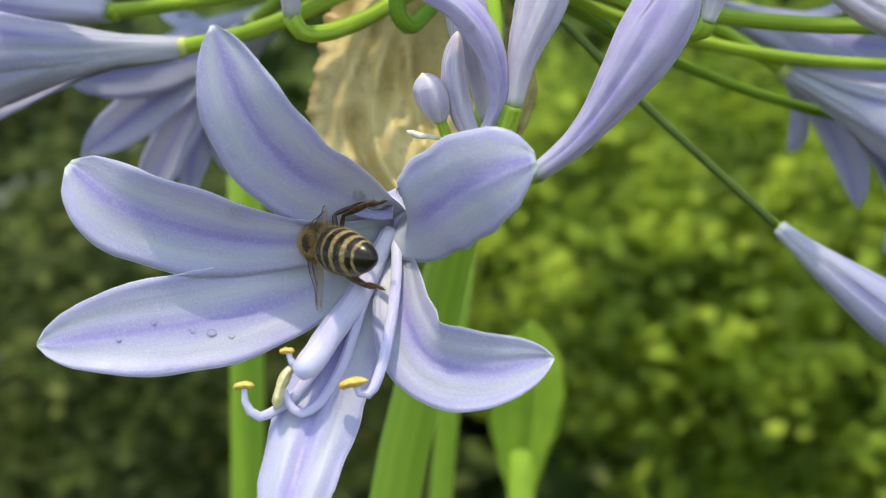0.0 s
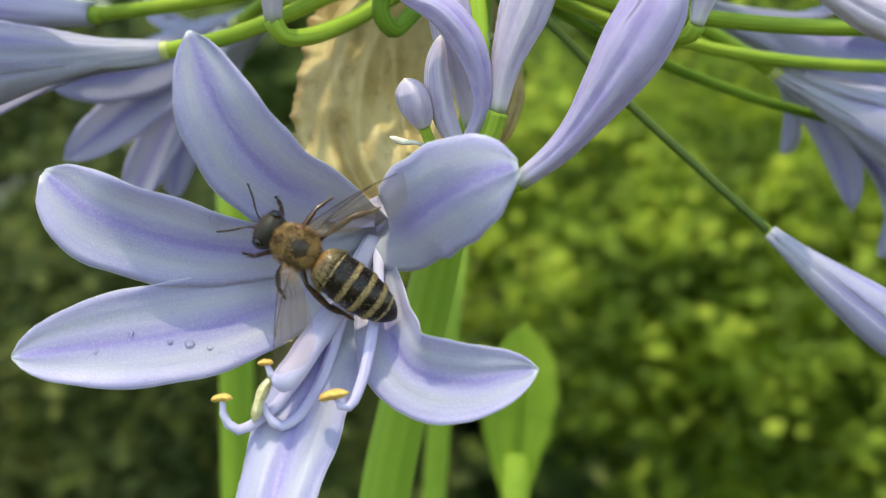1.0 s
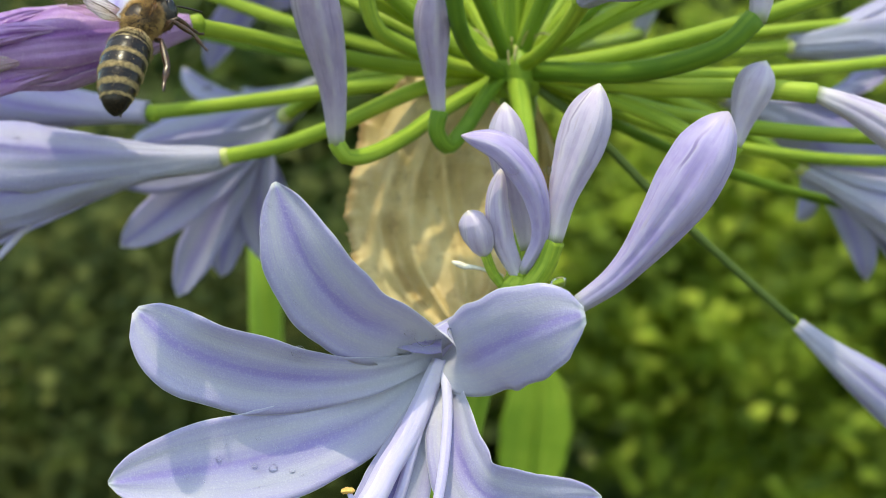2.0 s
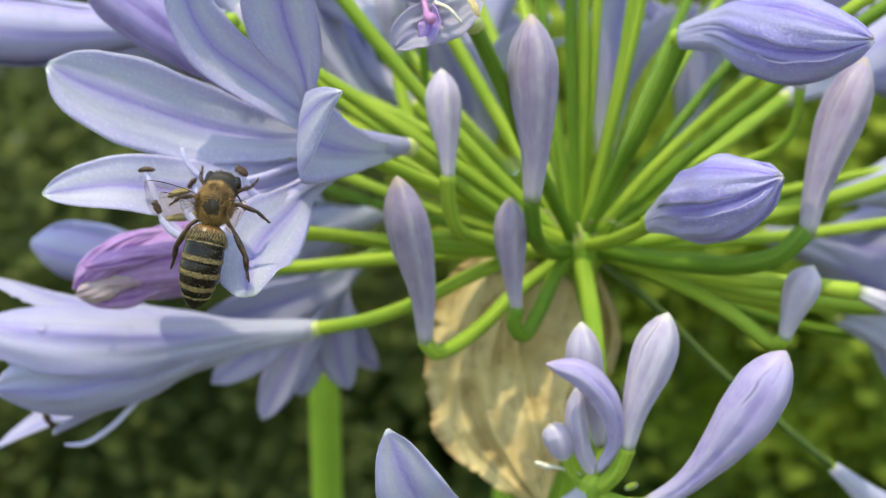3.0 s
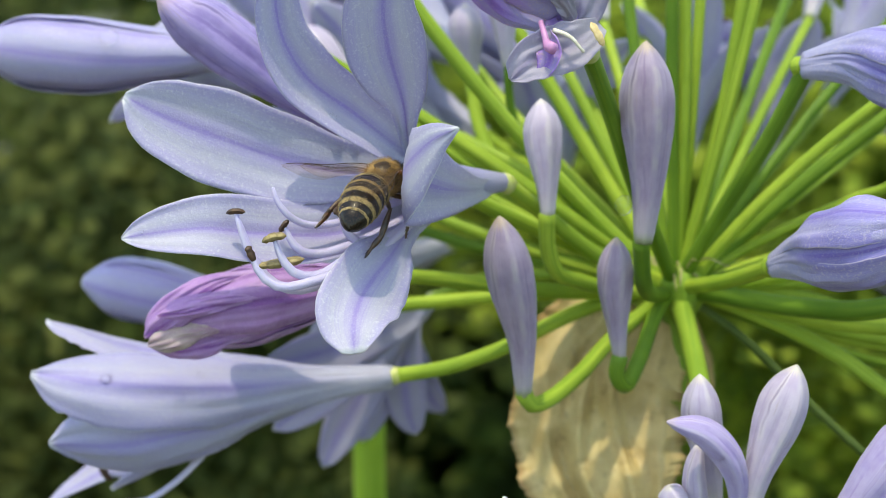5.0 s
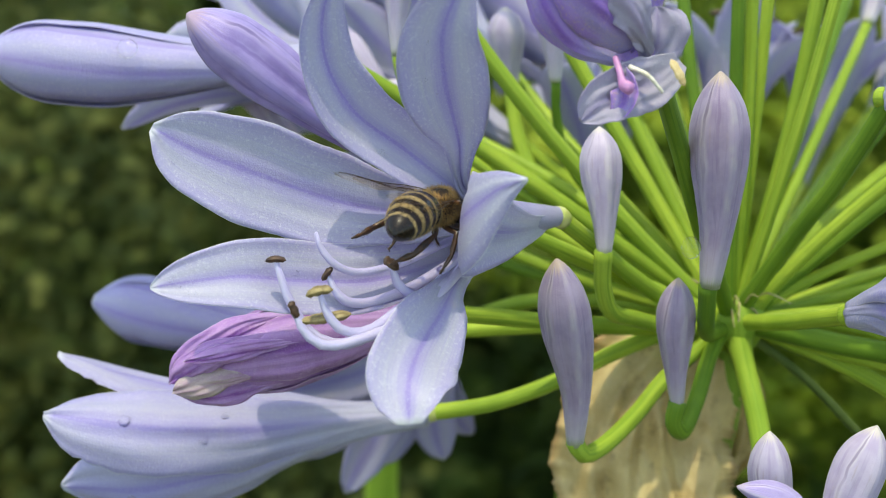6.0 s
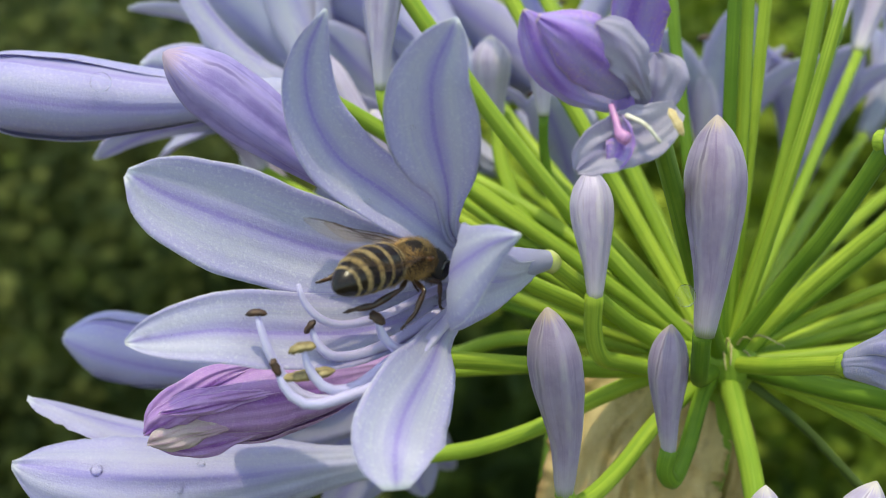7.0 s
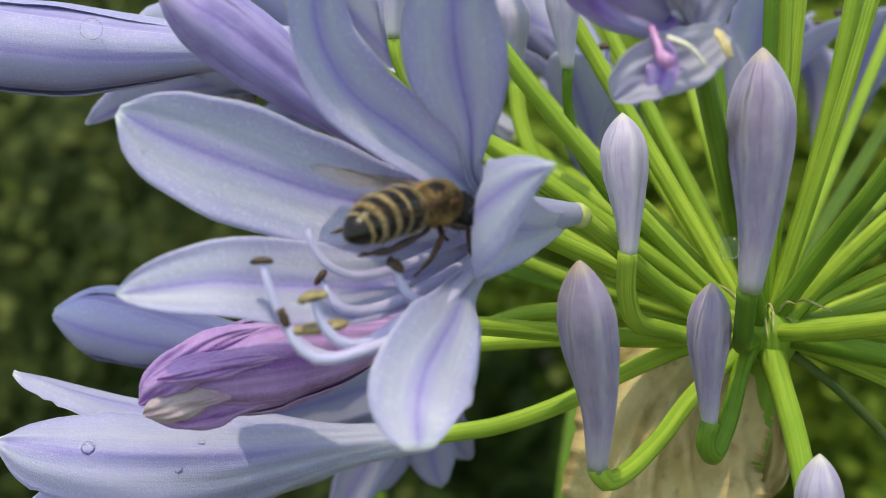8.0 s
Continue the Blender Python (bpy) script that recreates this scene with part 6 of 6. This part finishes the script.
for side in (1, -1):
    part("eye", egg((3.6, 1.25 * side, -0.2), (0.6, 0.46, 0.95), BEE_EYE, "eye"), head, "large glossy black eye")
    feeler = part("antenna", tube(spline([(0, 0, 0), (0.55, 0.25 * side, 0.35), (0.85, 0.5 * side, 0.45), (1.65, 1.25 * side, 0.3), (2.5, 1.9 * side, 0.1)], 22), [(0, 0.07), (0.35, 0.065), (0.4, 0.09), (1, 0.08)], BEE_DARK, 8, "antenna"), head)
    FEELERS.append((feeler, (4.35, 0.35 * side, -0.1)))
    for k, (joints, thick) in enumerate((
            ([(2.0, 0.7, -1.2), (3.0, 1.8, -1.3), (3.6, 1.8, -2.8), (4.2, 1.6, -3.7), (4.7, 1.6, -4.1)], [0.15, 0.17, 0.14, 0.09, 0.06]),
            ([(1.0, 0.8, -1.3), (1.2, 2.4, -1.4), (0.7, 2.9, -3.2), (0.1, 2.9, -4.3), (-0.2, 3.0, -4.7)], [0.16, 0.18, 0.16, 0.09, 0.06]),
            ([(0.1, 0.8, -1.3), (-1.0, 2.3, -1.3), (-3.2, 2.9, -2.6), (-4.6, 2.8, -3.1), (-5.5, 2.9, -3.4)], [0.15, 0.17, 0.25, 0.15, 0.06]))):
        root = np.array(joints[0]) * (1, side, 1)
        pts = [tuple(np.array(q) * (1, side, 1) - root) for q in joints]
        leg = part("leg", leg_mesh(pts, thick), bee)
        part("bristles", leg_hair(pts, thick, k + 5 * side + 9), leg)
        LEGS.append((leg, side, k, root))
    part("wing_root", egg((1.35, 1.32 * side, 0.92), (0.48, 0.30, 0.26), BEE_AMBER, "wing_root", 10, 14), bee, "glossy amber scale over the wing root")
    for root, length, width, extra in (((1.3, 1.25 * side, 1.0), 9.2, 3.0 * side, 0.0), ((0.4, 1.3 * side, 0.85), 6.4, 2.2 * side, 9.0)):
        me, veins = wing_mesh(length, width, "wing")
        wing = part("wing", me, bee, "clear brownish veined wing")
        part("leading_vein", merged_tubes(veins[:1], 0.036, BEE_VEIN, "leading_vein"), wing, "dark stiff front edge of the wing")
        part("veins", merged_tubes(veins[1:], 0.013, BEE_VEIN, "veins"), wing)
        WINGS.append((wing, side, root, extra))

BEE = [
    (0, (-14.9, -30.0, -27.3), (-9.6, -41.5, -27.8), (-0.9, -0.3, 0.05)),
    (0.2, (-14.5, -33.0, -26.5), (-7.4, -43.1, -29.3), (-0.6, -0.5, 0.2)),
    (0.5, (-15.0, -34.8, -25.3), (-4.2, -39.3, -31.3), (-0.2, -0.9, 0.1)),
    (0.7, (-14.6, -34.9, -24.6), (-3.7, -38.7, -30.5), (-0.2, -0.95, 0.1)),
    (1, (-16.3, -38.0, -24.7), (-4.8, -38.6, -31.7), (0.1, -1, 0.2)),
    (1.2, (-21.6, -43.0, -21.7), (-15.1, -50.7, -29.4), (0, -0.9, 0.4)),
    (2.3, (-31.0, -34.0, 13.8), (-34.7, -44.5, 7.7), (-0.3, -0.6, 0.7)),
    (2.5, (-34.9, -37.0, 14.8), (-25.6, -45.0, 13.8), (0, -0.35, 1)),
    (2.7, (-36.2, -36.0, 12.6), (-37.1, -43.9, 2.7), (0, -1, 0.3)),
    (3, (-35.8, -37.5, 15.2), (-38.7, -41.3, 3.4), (0, -1, 0.3)),
    (3.2, (-34.9, -34.9, 15.6), (-34.6, -43.8, 6.6), (0, -1, 0.3)),
    (3.5, (-33.6, -36.6, 18.3), (-35.6, -39.8, 6.2), (-0.1, -1, 0.3)),
    (3.7, (-33.0, -35.0, 18.8), (-35.1, -41.5, 8.7), (-0.1, -1, 0.3)),
    (4, (-31.9, -31.8, 18.9), (-35.5, -41.6, 11.7), (-0.2, -0.9, 0.4)),
    (4.2, (-31.2, -29.0, 18.3), (-35.2, -35.6, 8.2), (-0.1, -0.9, 0.4)),
    (5.3, (-29.8, -23.0, 16.7), (-36.4, -33.8, 16.7), (-0.1, -0.4, 0.9)),
    (5.5, (-29.8, -23.0, 17.4), (-38.2, -32.5, 16.9), (-0.1, -0.4, 0.9)),
    (5.8, (-29.8, -23.0, 16.5), (-37.5, -33.1, 17.5), (-0.1, -0.4, 0.9)),
    (6, (-29.5, -23.0, 16.7), (-37.0, -33.1, 18.3), (-0.1, -0.4, 0.9)),
    (6.2, (-29.5, -23.0, 16.6), (-37.3, -33.0, 17.5), (-0.1, -0.4, 0.9)),
    (6.5, (-29.7, -23.0, 16.8), (-38.0, -32.5, 17.7), (-0.1, -0.45, 0.9)),
    (6.7, (-30.0, -23.0, 16.3), (-39.3, -31.5, 17.9), (-0.1, -0.45, 0.9)),
    (7, (-30.1, -23.0, 16.5), (-39.4, -31.6, 17.8), (-0.1, -0.45, 0.9)),
    (7.2, (-30.1, -23.0, 16.7), (-38.0, -32.7, 18.7), (-0.1, -0.45, 0.9)),
    (7.5, (-29.9, -23.0, 17.3), (-38.8, -32.0, 17.9), (-0.1, -0.4, 0.9)),
    (7.7, (-29.7, -23.0, 16.0), (-39.9, -30.4, 17.6), (-0.1, -0.4, 0.9)),
    (8, (-29.7, -23.0, 16.6), (-39.5, -31.0, 17.2), (-0.1, -0.4, 0.9)),
]

# Legs: seconds, degrees by which they spread out and swing to the back.
STANCE = [(0, 6, 0), (0.2, 10, 4), (0.5, 26, -8), (0.7, 28, 6), (1.0, 36, 0), (1.2, 22, 10), (1.5, 10, 16), (2.1, 10, 16), (2.3, 16, 10), (2.5, 18, 6), (2.7, 26, 0), (3.0, 34, 6), (3.2, 38, -6), (3.5, 40, 5), (3.7, 36, -6), (4.0, 34, 4), (4.2, 30, 0), (4.7, 14, -5), (5.3, 2, 4), (6.0, 2, -4), (6.5, 0, 4), (7.0, 3, -4), (7.5, 0, 3), (8.0, 4, -4)]

# Wings: seconds, angle out from the folded line, lift.
STROKE = [(0, 14, 10), (0.2, 14, 10), (0.5, 8, 10), (0.7, 8, 10), (0.9, 40, 20), (1.0, 60, 12), (1.1, 82, 42), (1.2, 86, 8)]
STROKE += [(1.3 + 0.1 * k, 88, 45 if k % 2 else -18) for k in range(10)]
STROKE += [(2.3, 78, 40), (2.4, 88, -5), (2.5, 84, 50), (2.6, 88, 0), (2.7, 85, 18), (2.8, 88, 48), (2.9, 88, 10), (3.0, 80, 70), (3.1, 88, 10), (3.2, 84, 45), (3.3, 88, -5), (3.4, 86, 38), (3.5, 78, 62)]
STROKE += [(3.7, 60, 22), (3.9, 38, 40), (4.0, 30, 52), (4.2, 28, 48), (5.3, 9, 3), (6.0, 8, 4), (7.0, 9, 5), (8.0, 8, 3)]
LEFT = {0: 6, 0.2: 12, 0.5: 26, 0.7: 26, 0.9: 10, 3.9: 18, 4.0: 30, 4.2: 46, 5.3: 16, 6.0: 18, 7.0: 14, 8.0: 16}
# Head: seconds, degrees by which it is bent down at the neck.
NOD = [(0, 30), (0.5, 20), (0.7, 10), (0.9, 0), (1.2, 0), (2.3, 50), (2.7, 64), (3.2, 64), (3.5, 52), (4.0, 50), (4.2, 36), (5.3, 12), (8.0, 12)]
# Feelers: seconds, degrees by which they hang down.
DROOP = [(0, 95), (0.5, 80), (0.7, 50), (0.9, 0), (1.2, 0), (2.3, 40), (2.5, 70), (3.0, 92), (3.5, 70), (4.2, 40), (5.3, 30), (8.0, 30)]
# Abdomen: seconds, degrees by which it bends aside and down at the waist.
BEND = [(0, 0, 0), (0.5, 0, 0), (1.0, -4, 2), (1.2, 0, 6), (2.3, 0, 8), (2.5, 0, -7), (2.7, 0, 4), (3.0, 0, 4), (3.5, 3, 2), (4.2, 3, 4), (5.3, 18, -4), (6.0, 20, -3), (6.5, 18, -1), (7.0, 14, -4), (7.5, 15, -2), (8.0, 14, -3)]


def bee_pose(front, tail, up):
    x = (Vector(front) - Vector(tail)).normalized()
    z = (Vector(up) - x * Vector(up).dot(x)).normalized()
    y = z.cross(x)
    m = Matrix((x, y, z)).transposed().to_4x4()
    m.translation = at_mm(Vector(front) - x * 4.5)
    return m


def nod(down):
    """The head's turn by that many degrees about the neck."""
    neck = Vector((2.5, 0.0, -0.3)) * MM
    at = neck - Matrix.Rotation(radians(down), 3, "Y") @ neck
    return pose(at.x, at.y, at.z, 0, down, 0)


# Single legs: side (1 left) and pair; seconds, extra degrees out, to the back, and up.
LEG_MOVES = {
    (-1, 0): [(0, 30, 10, 0), (0.2, 36, 14, 0), (0.5, 58, 44, 0), (0.7, 58, 40, 0), (1.0, 26, -10, 0), (1.5, 0, 0, 0), (8.0, 0, 0, 0)],
    (-1, 1): [(0, 4, -10, 0), (0.2, 6, -14, 0), (0.5, -22, -14, 0), (0.7, -16, -20, 0), (1.0, 30, -12, 0), (1.5, 0, 0, 0), (2.3, 26, 0, 0), (2.5, 0, 0, 0), (3.5, 14, -10, 0), (4.2, 10, 0, 0), (5.3, 0, 6, 0), (5.5, 0, 4, 0), (6.5, 0, 18, 0), (7.0, 0, 14, 0), (8.0, 0, 34, 0)],
    (-1, 2): [(0, -4, -14, 0), (0.5, -22, 22, 0), (0.7, -20, 22, 0), (1.0, 30, -34, 0), (1.5, 0, 0, 0), (2.3, 22, -24, 0), (2.7, 14, -20, 0), (3.5, 0, 0, 0), (4.2, 0, 0, 0), (5.3, -6, 20, -24), (5.5, -6, 24, -28), (5.8, -4, 24, -8), (6.5, -4, 22, -2), (8.0, -4, 26, 4)],
    (1, 1): [(0, -6, 0, 0), (0.5, -34, 0, 0), (0.7, -34, 0, 0), (1.5, 0, 0, 0), (8.0, 0, 0, 0)],
    (1, 2): [(0, -6, 0, 0), (0.5, -34, 16, 0), (0.7, -34, 16, 0), (1.5, 0, 0, 0), (2.3, 0, -10, -30), (2.5, 0, 12, -40), (2.7, 0, 0, -20), (3.5, 0, 0, 0), (8.0, 0, 0, 0)],
}


def leg_rows(side, k):
    """Spread, swing and lift of one leg, time by time."""
    more = LEG_MOVES.get((side, k), [(0, 0, 0, 0), (8.0, 0, 0, 0)])
    own = [m[0] for m in more]
    times = sorted({t for t, _, _ in STANCE} | set(own))
    at = [s[0] for s in STANCE]
    for t in times:
        spread, swing = (float(np.interp(t, at, [s[c] for s in STANCE])) for c in (1, 2))
        out, back, lift = (float(np.interp(t, own, [m[c] for m in more])) for c in (1, 2, 3))
        yield t, side * (spread * (0.5, 1.0, 1.0)[k] + out), lift, side * (swing * (1, -1, 1)[k] + back)


def motions():
    walk(bee, [(t, bee_pose(front, tail, up)) for t, front, tail, up in BEE])
    walk(abdomen, [(t, pose(*(float(c) * MM for c in WAIST), 0, -down, aside)) for t, aside, down in BEND])
    for leg, side, k, root in LEGS:
        x, y, z = (float(c) * MM for c in root)
        walk(leg, [(t, pose(x, y, z, rx, ry, rz)) for t, rx, ry, rz in leg_rows(side, k)])
    walk(head, [(t, nod(down)) for t, down in NOD])
    for feeler, root in FEELERS:
        walk(feeler, [(t, pose(*(c * MM for c in root), 0, down, 0)) for t, down in DROOP])
    for wing, side, root, extra in WINGS:
        x, y, z = (c * MM for c in root)
        walk(wing, [(t, pose(x, y, z, 0, -lift, 180 - side * (out + extra + (LEFT.get(t, 0) if side > 0 else 0)))) for t, out, lift in STROKE])


motions()
